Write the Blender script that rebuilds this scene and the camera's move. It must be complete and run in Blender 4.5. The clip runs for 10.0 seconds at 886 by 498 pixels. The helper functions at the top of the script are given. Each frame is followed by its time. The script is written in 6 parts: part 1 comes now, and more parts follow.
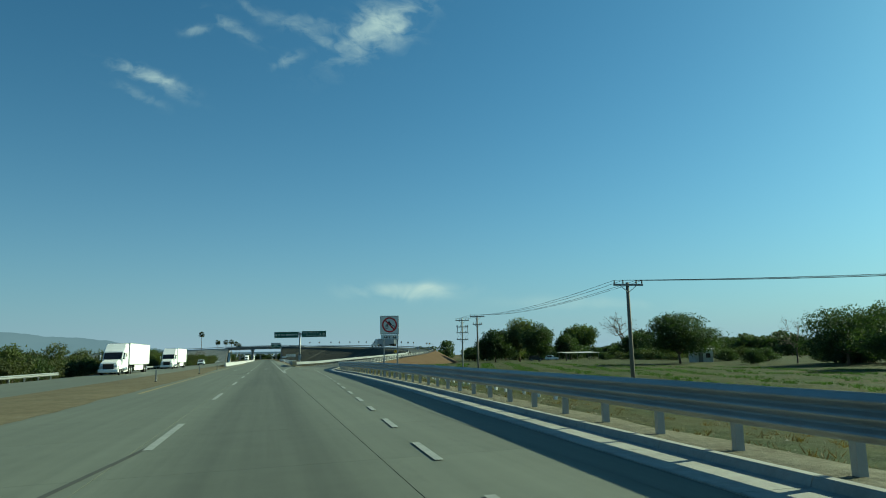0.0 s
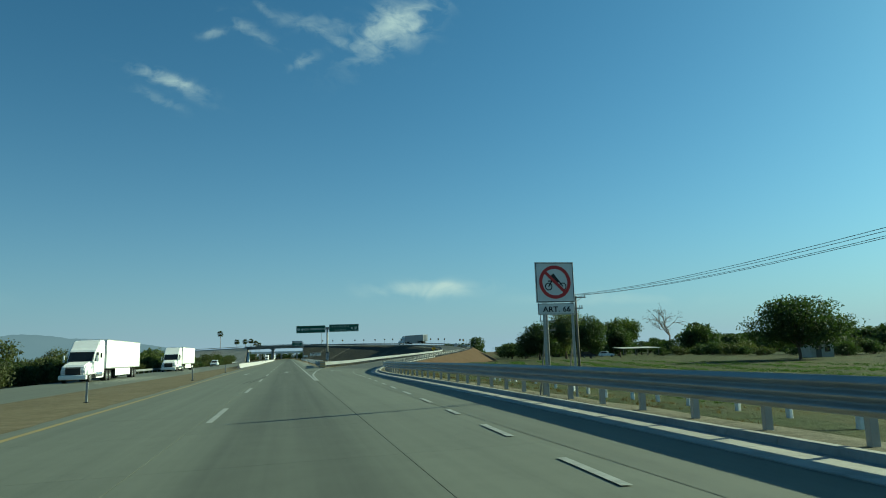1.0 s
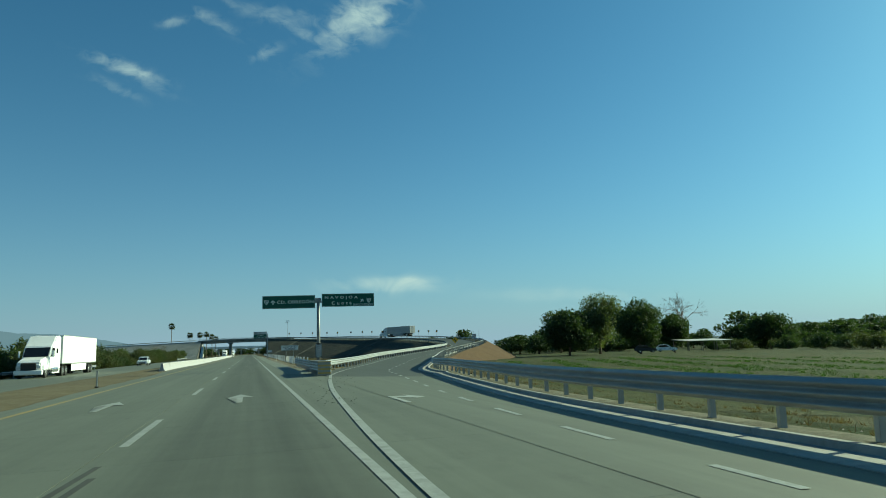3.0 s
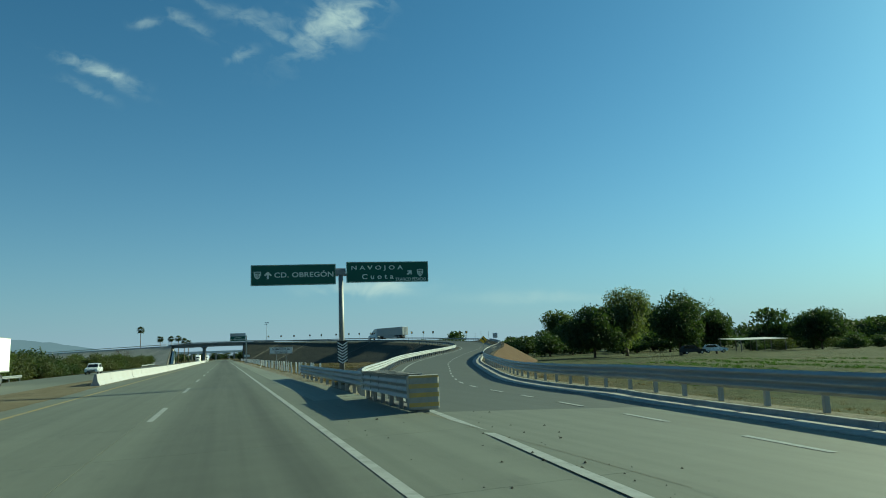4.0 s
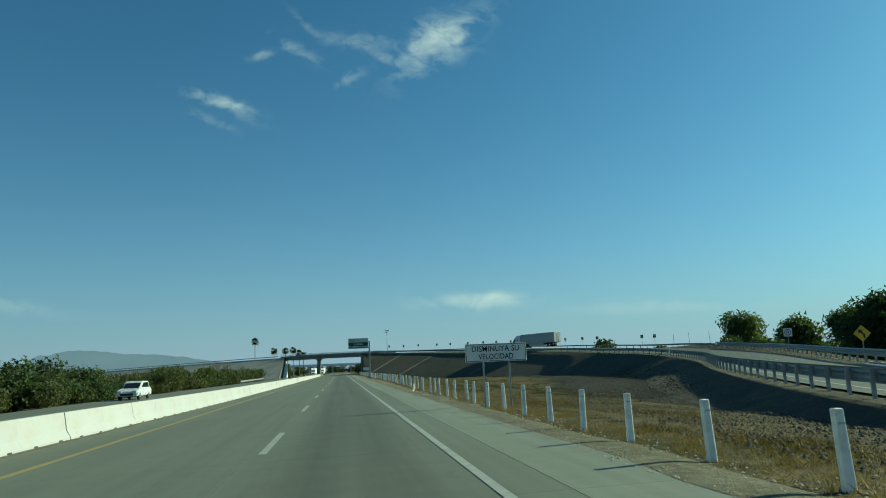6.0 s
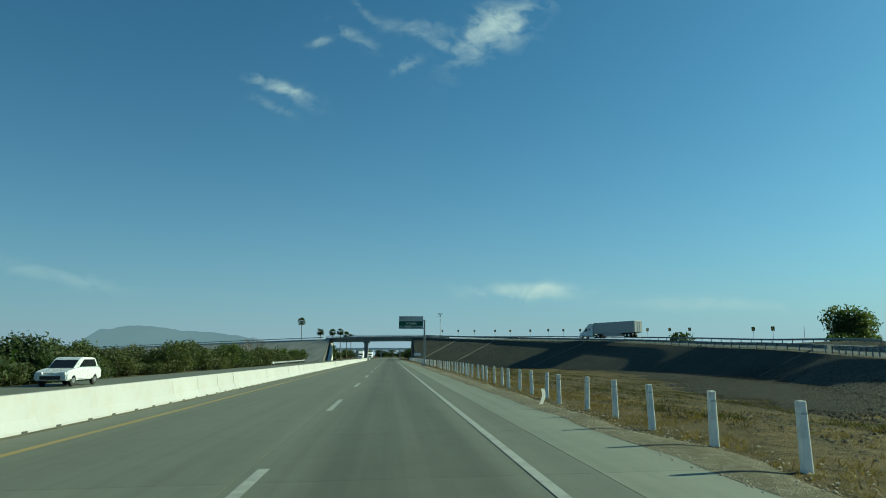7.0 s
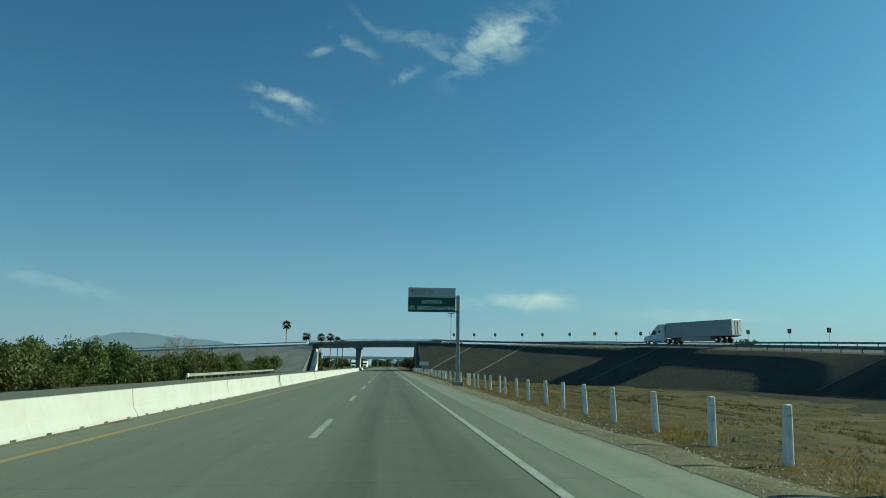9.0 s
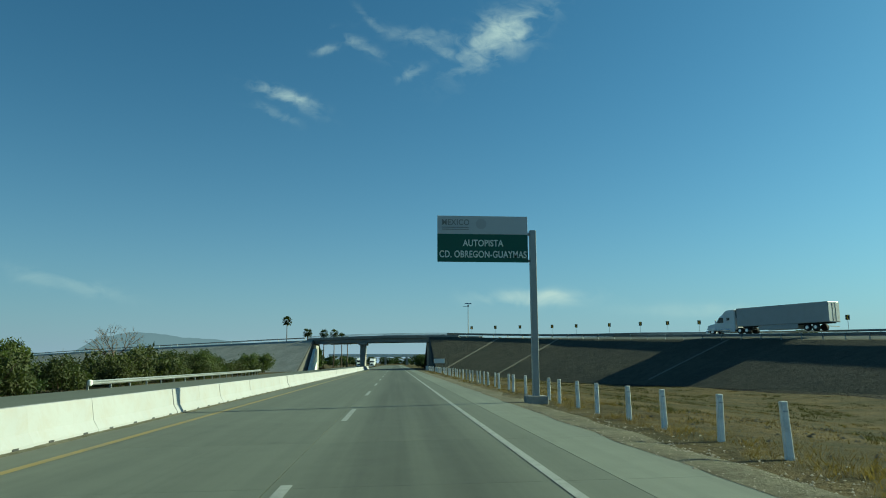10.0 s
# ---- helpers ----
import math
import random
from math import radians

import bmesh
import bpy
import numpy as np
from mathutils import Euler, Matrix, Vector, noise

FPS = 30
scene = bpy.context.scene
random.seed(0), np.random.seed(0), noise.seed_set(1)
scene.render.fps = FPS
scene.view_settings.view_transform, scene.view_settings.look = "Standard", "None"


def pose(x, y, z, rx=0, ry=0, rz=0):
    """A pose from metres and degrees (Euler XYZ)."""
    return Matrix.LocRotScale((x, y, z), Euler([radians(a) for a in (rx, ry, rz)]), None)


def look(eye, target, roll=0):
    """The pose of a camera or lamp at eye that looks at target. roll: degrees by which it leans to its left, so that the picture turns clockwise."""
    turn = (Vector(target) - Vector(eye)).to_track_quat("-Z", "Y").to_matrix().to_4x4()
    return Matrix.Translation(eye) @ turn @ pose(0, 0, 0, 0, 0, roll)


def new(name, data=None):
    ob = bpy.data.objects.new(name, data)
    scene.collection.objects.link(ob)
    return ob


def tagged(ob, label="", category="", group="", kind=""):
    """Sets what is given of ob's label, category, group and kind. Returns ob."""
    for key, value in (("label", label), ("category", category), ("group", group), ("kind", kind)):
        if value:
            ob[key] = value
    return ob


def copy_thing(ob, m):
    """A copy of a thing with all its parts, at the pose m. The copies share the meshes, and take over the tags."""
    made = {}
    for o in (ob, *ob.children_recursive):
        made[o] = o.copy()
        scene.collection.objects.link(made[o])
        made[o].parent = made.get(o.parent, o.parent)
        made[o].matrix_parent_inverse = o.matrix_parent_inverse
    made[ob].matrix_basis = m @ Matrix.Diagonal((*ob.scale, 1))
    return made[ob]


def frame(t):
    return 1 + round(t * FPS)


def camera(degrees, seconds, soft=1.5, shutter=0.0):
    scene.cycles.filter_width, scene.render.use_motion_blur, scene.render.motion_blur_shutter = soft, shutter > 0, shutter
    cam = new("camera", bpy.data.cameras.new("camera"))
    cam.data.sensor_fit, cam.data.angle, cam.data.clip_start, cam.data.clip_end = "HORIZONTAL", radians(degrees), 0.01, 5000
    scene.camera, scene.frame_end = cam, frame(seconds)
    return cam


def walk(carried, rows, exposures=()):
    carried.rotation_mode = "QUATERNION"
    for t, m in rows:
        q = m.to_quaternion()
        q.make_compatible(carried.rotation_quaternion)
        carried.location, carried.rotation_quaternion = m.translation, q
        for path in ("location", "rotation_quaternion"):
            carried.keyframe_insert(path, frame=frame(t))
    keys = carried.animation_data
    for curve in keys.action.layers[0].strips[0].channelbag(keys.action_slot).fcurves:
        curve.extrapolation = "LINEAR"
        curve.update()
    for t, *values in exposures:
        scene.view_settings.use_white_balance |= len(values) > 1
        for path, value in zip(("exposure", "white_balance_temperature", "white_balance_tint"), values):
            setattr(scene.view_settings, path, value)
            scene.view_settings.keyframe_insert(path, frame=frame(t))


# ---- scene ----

# The camera, carried by a car in the inner lane: seconds, x, y, z, yaw to the left, pitch up, roll
cam = camera(66.4, 10.0, soft=1.0)
PATH = [
    (0.0, 0.24, -0.01, 1.50, -14.49, 8.86, -1.15),
    (0.5, 0.21, 12.58, 1.50, -13.09, 8.09, -0.82),
    (1.0, 0.17, 24.66, 1.50, -12.94, 8.72, -1.75),
    (1.5, 0.22, 36.76, 1.47, -13.30, 7.94, -1.74),
    (2.0, 0.24, 49.13, 1.43, -13.89, 8.44, -1.46),
    (2.5, 0.30, 62.09, 1.48, -15.55, 7.85, -2.03),
    (2.7, 0.33, 67.01, 1.48, -15.73, 8.15, -1.80),
    (3.8, 0.05, 93.50, 1.47, -17.44, 8.21, -2.30),
    (4.0, 0.00, 98.31, 1.46, -18.00, 8.45, -2.17),
    (4.5, -0.06, 110.36, 1.42, -17.79, 7.97, -1.98),
    (5.0, -0.05, 122.69, 1.41, -12.24, 8.32, -1.55),
    (5.5, 0.01, 134.79, 1.49, -11.95, 8.59, -1.92),
    (6.0, -0.14, 146.73, 1.57, -8.85, 9.85, -2.38),
    (6.2, -0.15, 151.60, 1.57, -6.71, 9.67, -2.01),
    (7.3, -0.03, 178.71, 1.46, -4.36, 8.90, 0.10),
    (7.5, -0.03, 183.66, 1.44, -4.47, 9.13, 0.25),
    (8.0, -0.11, 196.02, 1.50, -4.96, 8.88, -0.87),
    (8.5, -0.09, 208.42, 1.49, -4.74, 9.06, 0.23),
    (9.0, -0.24, 221.00, 1.46, -4.58, 9.79, 0.56),
    (9.5, -0.35, 233.43, 1.49, -3.29, 9.35, 0.43),
    (10.0, -0.35, 245.90, 1.55, -4.00, 9.55, -0.03),
]


def aim(x, y, z, yaw, pitch, roll):
    a, b = radians(yaw), radians(pitch)
    ahead = Vector((-math.sin(a) * math.cos(b), math.cos(a) * math.cos(b), math.sin(b)))
    return look((x, y, z), Vector((x, y, z)) + ahead, roll)


walk(cam, [(t, aim(*row)) for t, *row in PATH], exposures=[(0.0, 0.72, 6750, -28), (10.0, 0.72, 6750, -28)])

# ---- light: low sun from the side of the exit ramp, clear sky with a few thin clouds ----
SUN_UP, SUN_AHEAD = 24.5, 9.0
world = bpy.data.worlds.new("sky")
scene.world = world
world.use_nodes = True


class Nodes:
    """Short hand for building a node tree."""

    def __init__(self, tree):
        self.tree = tree

    def add(self, kind, **values):
        node = self.tree.nodes.new(kind)
        for key, value in values.items():
            if key in node.inputs:
                self.put(node.inputs[key], value)
            elif key == "operation":
                node.operation = value
            elif key == "blend_type":
                node.blend_type = value
            elif key == "data_type":
                node.data_type = value
        return node

    def put(self, socket, value):
        if hasattr(value, "is_linked"):
            self.tree.links.new(value, socket)
        else:
            socket.default_value = value

    def math(self, op, a, b=0.0, c=0.0, clamp=False):
        node = self.tree.nodes.new("ShaderNodeMath")
        node.operation, node.use_clamp = op, clamp
        for n, v in enumerate((a, b, c)):
            self.put(node.inputs[n], v)
        return node.outputs[0]

    def mix(self, f, a, b, blend="MIX"):
        node = self.tree.nodes.new("ShaderNodeMix")
        node.data_type, node.blend_type = "RGBA", blend
        self.put(node.inputs[0], f)
        self.put(node.inputs[6], a)
        self.put(node.inputs[7], b)
        return node.outputs[2]

    def ramp(self, f, stops):
        node = self.tree.nodes.new("ShaderNodeValToRGB")
        while len(node.color_ramp.elements) < len(stops):
            node.color_ramp.elements.new(0.5)
        for e, (at, value) in zip(node.color_ramp.elements, stops):
            e.position = at
            e.color = (value, value, value, 1) if not hasattr(value, "__len__") else (*value, 1)
        self.put(node.inputs[0], f)
        return node.outputs[0]

    def noise(self, vector, scale, detail=4.0, rough=0.55, distort=0.0):
        node = self.tree.nodes.new("ShaderNodeTexNoise")
        self.put(node.inputs["Vector"], vector)
        for key, v in (("Scale", scale), ("Detail", detail), ("Roughness", rough), ("Distortion", distort)):
            self.put(node.inputs[key], v)
        return node.outputs[0]

    def scaled(self, vector, s, at=(0, 0, 0), turn=(0, 0, 0)):
        node = self.tree.nodes.new("ShaderNodeMapping")
        self.put(node.inputs["Vector"], vector)
        node.inputs["Scale"].default_value, node.inputs["Location"].default_value = s, at
        node.inputs["Rotation"].default_value = turn
        return node.outputs[0]


def build_sky():
    n = Nodes(world.node_tree)
    n.tree.nodes.clear()
    sky = n.tree.nodes.new("ShaderNodeTexSky")
    sky.sky_type, sky.sun_disc = "NISHITA", False
    sky.sun_elevation, sky.sun_rotation = radians(SUN_UP), radians(90 - SUN_AHEAD)
    sky.air_density, sky.dust_density, sky.ozone_density = 1.0, 1.1, 3.0
    where = n.tree.nodes.new("ShaderNodeTexCoord").outputs["Generated"]
    axes = n.tree.nodes.new("ShaderNodeSeparateXYZ")
    n.put(axes.inputs[0], where)
    ahead = n.math("MAXIMUM", axes.outputs[1], 0.02)
    u, v = n.math("DIVIDE", axes.outputs[0], ahead), n.math("DIVIDE", axes.outputs[2], ahead)
    flat = n.tree.nodes.new("ShaderNodeCombineXYZ")
    n.put(flat.inputs[0], u)
    n.put(flat.inputs[1], v)
    flat = flat.outputs[0]
    front = n.math("GREATER_THAN", axes.outputs[1], 0.05)

    def cloud(cu, cv, su, sv, turn, scale, stretch, power):
        """A wisp round the way (cu, cv): a soft oval torn into fibres by stretched noise."""
        a = radians(turn)
        du, dv = n.math("SUBTRACT", u, cu), n.math("SUBTRACT", v, cv)
        p = n.math("ADD", n.math("MULTIPLY", du, math.cos(a)), n.math("MULTIPLY", dv, math.sin(a)))
        q = n.math("SUBTRACT", n.math("MULTIPLY", dv, math.cos(a)), n.math("MULTIPLY", du, math.sin(a)))
        p, q = n.math("DIVIDE", p, su), n.math("DIVIDE", q, sv)
        r = n.math("ADD", n.math("MULTIPLY", p, p), n.math("MULTIPLY", q, q))
        soft = n.math("POWER", 2.718, n.math("MULTIPLY", r, -1.25))
        tear = n.noise(n.scaled(flat, (1, 0.5 + 0.4 * stretch, 1), (cu * 7, cv * 3, 0), (0, 0, -a)), scale * 0.8, 6.0, 0.55, 0.9)
        wide = n.noise(n.scaled(flat, (1, 1.2, 1), (cv * 9, cu * 5, 0)), scale * 0.5, 3.0, 0.55, 0.6)
        body = n.math("ADD", n.math("MULTIPLY", tear, 1.5), n.math("MULTIPLY", wide, 0.9))
        body = n.math("ADD", n.math("SUBTRACT", body, 1.22), n.math("MULTIPLY", soft, 0.45))
        body = n.math("MULTIPLY", body, 1.15, clamp=True)
        return n.math("MULTIPLY", n.math("MULTIPLY", body, n.math("MULTIPLY", soft, 1.7, clamp=True)), power)

    clouds = [
        cloud(0.162, 0.511, 0.097, 0.034, 36, 34, 2.6, 0.62),
        cloud(0.164, 0.518, 0.053, 0.040, -10, 30, 1.8, 0.55),
        cloud(0.041, 0.510, 0.078, 0.016, -5, 34, 2.6, 0.26),
        cloud(0.067, 0.487, 0.044, 0.010, -25, 40, 2.8, 0.34),
        cloud(-0.059, 0.492, 0.045, 0.011, -29, 44, 2.6, 0.30),
        cloud(-0.043, 0.532, 0.039, 0.008, -46, 44, 2.6, 0.20),
        cloud(0.020, 0.447, 0.030, 0.010, 30, 44, 2.4, 0.36),
        cloud(-0.113, 0.481, 0.022, 0.008, 17, 50, 1.5, 0.34),
        cloud(-0.178, 0.407, 0.049, 0.011, -17, 44, 3.0, 0.62),
        cloud(-0.150, 0.398, 0.036, 0.009, -15, 44, 2.0, 0.30),
        cloud(-0.186, 0.375, 0.038, 0.009, -22, 44, 2.6, 0.26),
        cloud(-0.137, 0.382, 0.034, 0.009, -24, 44, 2.6, 0.22),
        cloud(0.200, 0.096, 0.092, 0.014, 1, 16, 3.2, 1.0),
        cloud(0.500, 0.078, 0.170, 0.013, 0, 12, 4.0, 0.35),
        cloud(-0.475, 0.113, 0.085, 0.013, -12, 16, 3.0, 0.40),
    ]
    total = clouds[0]
    for c in clouds[1:]:
        total = n.math("ADD", total, c, clamp=True)
    total = n.math("MULTIPLY", total, front)
    tinted = n.mix(1.0, sky.outputs[0], (0.56, 0.95, 1.25, 1), "MULTIPLY")
    haze = n.math("POWER", 2.718, n.math("MULTIPLY", n.math("ABSOLUTE", axes.outputs[2]), -8.0))
    hazy = n.mix(n.math("MULTIPLY", haze, 0.85), tinted, (4.35, 5.2, 7.9, 1))
    away = n.math("POWER", n.math("MAXIMUM", n.math("MULTIPLY", axes.outputs[0], -1.0), 0.0), 1.5)
    dim = n.math("SUBTRACT", 1.0, n.math("MULTIPLY", away, 0.32))
    grey = n.tree.nodes.new("ShaderNodeCombineXYZ")
    for k in range(3):
        n.put(grey.inputs[k], dim)
    hazy = n.mix(1.0, hazy, grey.outputs[0], "MULTIPLY")
    bright = n.mix(total, hazy, (6.5, 7.2, 8.2, 1))
    back = n.add("ShaderNodeBackground", Color=bright, Strength=0.0565)
    out = n.tree.nodes.new("ShaderNodeOutputWorld")
    n.put(out.inputs[0], back.outputs[0])


build_sky()
sun_data = bpy.data.lights.new("sun", "SUN")
sun_data.energy, sun_data.angle, sun_data.color = 5.0, radians(0.53), (1.0, 0.91, 0.76)
sun = new("sun", sun_data)
up, ahead_by = radians(SUN_UP), radians(SUN_AHEAD)
sun.matrix_world = look((300 * math.cos(up) * math.cos(ahead_by), 300 * math.cos(up) * math.sin(ahead_by), 300 * math.sin(up)), (0, 0, 0))

# ---- materials ----


def surface(name, colour, rough=0.7, metal=0.0, grain=30.0, patch=0.6, vary=0.16, bump=0.15, depth=0.01, random_by=0.0, dirt=None, spec=0.4, streak=None):
    """A worn surface: base colour broken by large patches and fine grain, with relief. dirt: colour, amount and scale of stains."""
    m = bpy.data.materials.new(name)
    m.use_nodes = True
    n = Nodes(m.node_tree)
    n.tree.nodes.clear()
    where = n.tree.nodes.new("ShaderNodeTexCoord").outputs["Object"]
    if streak:
        where = n.scaled(where, streak)
    big = n.noise(where, patch, 5.0, 0.6)
    fine = n.noise(where, grain, 6.0, 0.65)
    tone = n.math("ADD", n.math("MULTIPLY", n.math("SUBTRACT", big, 0.5), 2.2 * vary), n.math("MULTIPLY", n.math("SUBTRACT", fine, 0.5), 1.6 * vary))
    if random_by:
        info = n.tree.nodes.new("ShaderNodeObjectInfo").outputs["Random"]
        tone = n.math("ADD", tone, n.math("MULTIPLY", n.math("SUBTRACT", info, 0.5), random_by))
    tone = n.math("ADD", tone, 1.0)
    grey = n.tree.nodes.new("ShaderNodeCombineXYZ")
    for k in range(3):
        n.put(grey.inputs[k], tone)
    col = n.mix(1.0, (*colour, 1), grey.outputs[0], "MULTIPLY")
    if dirt:
        stain_colour, amount, scale = dirt
        stain = n.ramp(n.noise(where, scale, 7.0, 0.7, 0.4), [(0.45, 0.0), (0.72, amount)])
        col = n.mix(stain, col, (*stain_colour, 1))
    shader = n.add("ShaderNodeBsdfPrincipled", Metallic=metal)
    n.put(shader.inputs["Base Color"], col)
    n.put(shader.inputs["Roughness"], n.math("ADD", n.math("MULTIPLY", n.math("SUBTRACT", fine, 0.5), 0.25), rough, clamp=True))
    n.put(shader.inputs["Specular IOR Level"], spec)
    if bump:
        b = n.add("ShaderNodeBump", Strength=bump, Distance=depth, Height=fine)
        n.put(shader.inputs["Normal"], b.outputs[0])
    out = n.tree.nodes.new("ShaderNodeOutputMaterial")
    n.put(out.inputs[0], shader.outputs[0])
    return m


def leafy(name, colour, other, scale=0.7):
    """Foliage: two greens by clump and by leaf, a little light through the leaf."""
    m = bpy.data.materials.new(name)
    m.use_nodes = True
    n = Nodes(m.node_tree)
    n.tree.nodes.clear()
    where = n.tree.nodes.new("ShaderNodeTexCoord").outputs["Object"]
    leaf = n.tree.nodes.new("ShaderNodeNewGeometry").outputs["Random Per Island"]
    info = n.tree.nodes.new("ShaderNodeObjectInfo").outputs["Random"]
    f = n.math("ADD", n.math("MULTIPLY", n.noise(where, scale, 3.0), 0.9), n.math("MULTIPLY", leaf, 0.5))
    f = n.math("ADD", n.math("SUBTRACT", f, 0.45), n.math("MULTIPLY", info, 0.25), clamp=True)
    col = n.mix(f, (*colour, 1), (*other, 1))
    a = n.add("ShaderNodeBsdfPrincipled", Roughness=0.65)
    n.put(a.inputs["Base Color"], col)
    n.put(a.inputs["Specular IOR Level"], 0.25)
    b = n.tree.nodes.new("ShaderNodeBsdfTranslucent")
    n.put(b.inputs[0], n.mix(1.0, col, (1.0, 1.15, 0.5, 1), "MULTIPLY"))
    both = n.tree.nodes.new("ShaderNodeMixShader")
    both.inputs[0].default_value = 0.40
    n.put(both.inputs[1], a.outputs[0])
    n.put(both.inputs[2], b.outputs[0])
    out = n.tree.nodes.new("ShaderNodeOutputMaterial")
    n.put(out.inputs[0], both.outputs[0])
    return m


def pavement_mat(name, colour, wear, lanes, joints=True):
    """Highway concrete or asphalt with dark wheel tracks along the lanes, stains, fine grain and drip marks."""
    m = bpy.data.materials.new(name)
    m.use_nodes = True
    n = Nodes(m.node_tree)
    n.tree.nodes.clear()
    where = n.tree.nodes.new("ShaderNodeNewGeometry").outputs["Position"]
    axes = n.tree.nodes.new("ShaderNodeSeparateXYZ")
    n.put(axes.inputs[0], where)
    wide = n.noise(n.scaled(where, (0.35, 0.05, 1)), 1.0, 4.0)
    blot = n.noise(where, 1.3, 6.0, 0.65)
    fine = n.noise(where, 55.0, 4.0, 0.7)
    long = n.noise(n.scaled(where, (2.6, 0.03, 1)), 1.0, 6.0, 0.6)
    tone = n.math("ADD", 1.0, n.math("MULTIPLY", n.math("SUBTRACT", blot, 0.5), 0.30))
    tone = n.math("ADD", tone, n.math("MULTIPLY", n.math("SUBTRACT", fine, 0.5), 0.35))
    tone = n.math("ADD", tone, n.math("MULTIPLY", n.math("SUBTRACT", wide, 0.5), 0.25))
    tone = n.math("ADD", tone, n.math("MULTIPLY", n.math("SUBTRACT", long, 0.5), 0.62))
    info = n.tree.nodes.new("ShaderNodeObjectInfo").outputs["Random"]
    tone = n.math("ADD", tone, n.math("MULTIPLY", n.math("SUBTRACT", info, 0.5), 0.07))
    for centre, width, depth in lanes:
        off = n.math("DIVIDE", n.math("SUBTRACT", n.math("ADD", axes.outputs[0], n.math("MULTIPLY", n.math("SUBTRACT", wide, 0.5), 0.5)), centre), width)
        dip = n.math("POWER", 2.718, n.math("MULTIPLY", n.math("MULTIPLY", off, off), -1.0))
        tone = n.math("SUBTRACT", tone, n.math("MULTIPLY", dip, depth))
    grey = n.tree.nodes.new("ShaderNodeCombineXYZ")
    for k in range(3):
        n.put(grey.inputs[k], tone)
    col = n.mix(1.0, (*colour, 1), grey.outputs[0], "MULTIPLY")
    drips = n.ramp(n.noise(n.scaled(where, (1.6, 0.5, 1)), 1.0, 8.0, 0.7), [(0.58, 0.0), (0.78, wear)])
    col = n.mix(drips, col, (0.05, 0.05, 0.048, 1))
    shader = n.add("ShaderNodeBsdfPrincipled")
    n.put(shader.inputs["Base Color"], col)
    n.put(shader.inputs["Roughness"], n.math("ADD", 0.62, n.math("MULTIPLY", fine, 0.25)))
    n.put(shader.inputs["Specular IOR Level"], 0.35)
    b = n.add("ShaderNodeBump", Strength=0.25, Distance=0.006, Height=fine)
    n.put(shader.inputs["Normal"], b.outputs[0])
    out = n.tree.nodes.new("ShaderNodeOutputMaterial")
    n.put(out.inputs[0], shader.outputs[0])
    return m


def soil_mat(name, tones, scale=0.25, fine_scale=9.0, bump=0.5, depth=0.05, other=None):
    """Earth and dry grass: three tones over each other at two scales; other: tones of the ground past a ragged line (normal, offset, softness)."""
    m = bpy.data.materials.new(name)
    m.use_nodes = True
    n = Nodes(m.node_tree)
    n.tree.nodes.clear()
    where = n.tree.nodes.new("ShaderNodeNewGeometry").outputs["Position"]
    big = n.noise(where, scale, 6.0, 0.6, 0.3)
    mid = n.noise(where, scale * 7, 6.0, 0.65)
    fine = n.noise(where, fine_scale, 7.0, 0.7)
    first, second = n.ramp(big, [(0.38, 0.0), (0.62, 1.0)]), n.ramp(mid, [(0.45, 0.0), (0.7, 0.8)])
    col = n.mix(second, n.mix(first, (*tones[0], 1), (*tones[1], 1)), (*tones[2], 1))
    if other:
        past, way, offset, soft = other
        dot = n.tree.nodes.new("ShaderNodeVectorMath")
        dot.operation = "DOT_PRODUCT"
        n.put(dot.inputs[0], where)
        dot.inputs[1].default_value = way
        side = n.math("DIVIDE", n.math("SUBTRACT", n.math("ADD", dot.outputs["Value"], n.math("MULTIPLY", n.math("SUBTRACT", mid, 0.5), 14.0)), offset), soft, clamp=True)
        col = n.mix(side, col, n.mix(second, n.mix(first, (*past[0], 1), (*past[1], 1)), (*past[2], 1)))
    tone = n.math("ADD", 0.62, n.math("MULTIPLY", fine, 0.76))
    grey = n.tree.nodes.new("ShaderNodeCombineXYZ")
    for k in range(3):
        n.put(grey.inputs[k], tone)
    col = n.mix(1.0, col, grey.outputs[0], "MULTIPLY")
    shader = n.add("ShaderNodeBsdfPrincipled", Roughness=0.95)
    n.put(shader.inputs["Base Color"], col)
    n.put(shader.inputs["Specular IOR Level"], 0.1)
    b = n.add("ShaderNodeBump", Strength=bump, Distance=depth, Height=n.math("ADD", fine, mid))
    n.put(shader.inputs["Normal"], b.outputs[0])
    out = n.tree.nodes.new("ShaderNodeOutputMaterial")
    n.put(out.inputs[0], shader.outputs[0])
    return m


CONCRETE = pavement_mat("road_concrete", (0.108, 0.120, 0.096), 0.5, [(-0.75, 0.55, 0.20), (1.0, 0.55, 0.22), (0.15, 1.10, 0.24), (-3.2, 0.6, 0.05), (-5.0, 0.6, 0.05)])
RAMP_TOP = pavement_mat("ramp_pavement", (0.098, 0.109, 0.088), 0.3, [])
SHOULDER = pavement_mat("pale_shoulder_concrete", (0.150, 0.165, 0.135), 0.35, [])
ASPHALT = pavement_mat("ramp_asphalt", (0.053, 0.061, 0.053), 0.3, [])
JOINT = surface("joint_filler", (0.05, 0.05, 0.048), 0.9)
PAINT = surface("white_road_paint", (0.27, 0.285, 0.265), 0.6, grain=40, patch=2.0, vary=0.16, dirt=((0.125, 0.135, 0.115), 0.8, 3.0))
YELLOW = surface("yellow_road_paint", (0.26, 0.195, 0.06), 0.6, grain=40, patch=2.0, vary=0.18, dirt=((0.125, 0.135, 0.11), 0.85, 2.0))
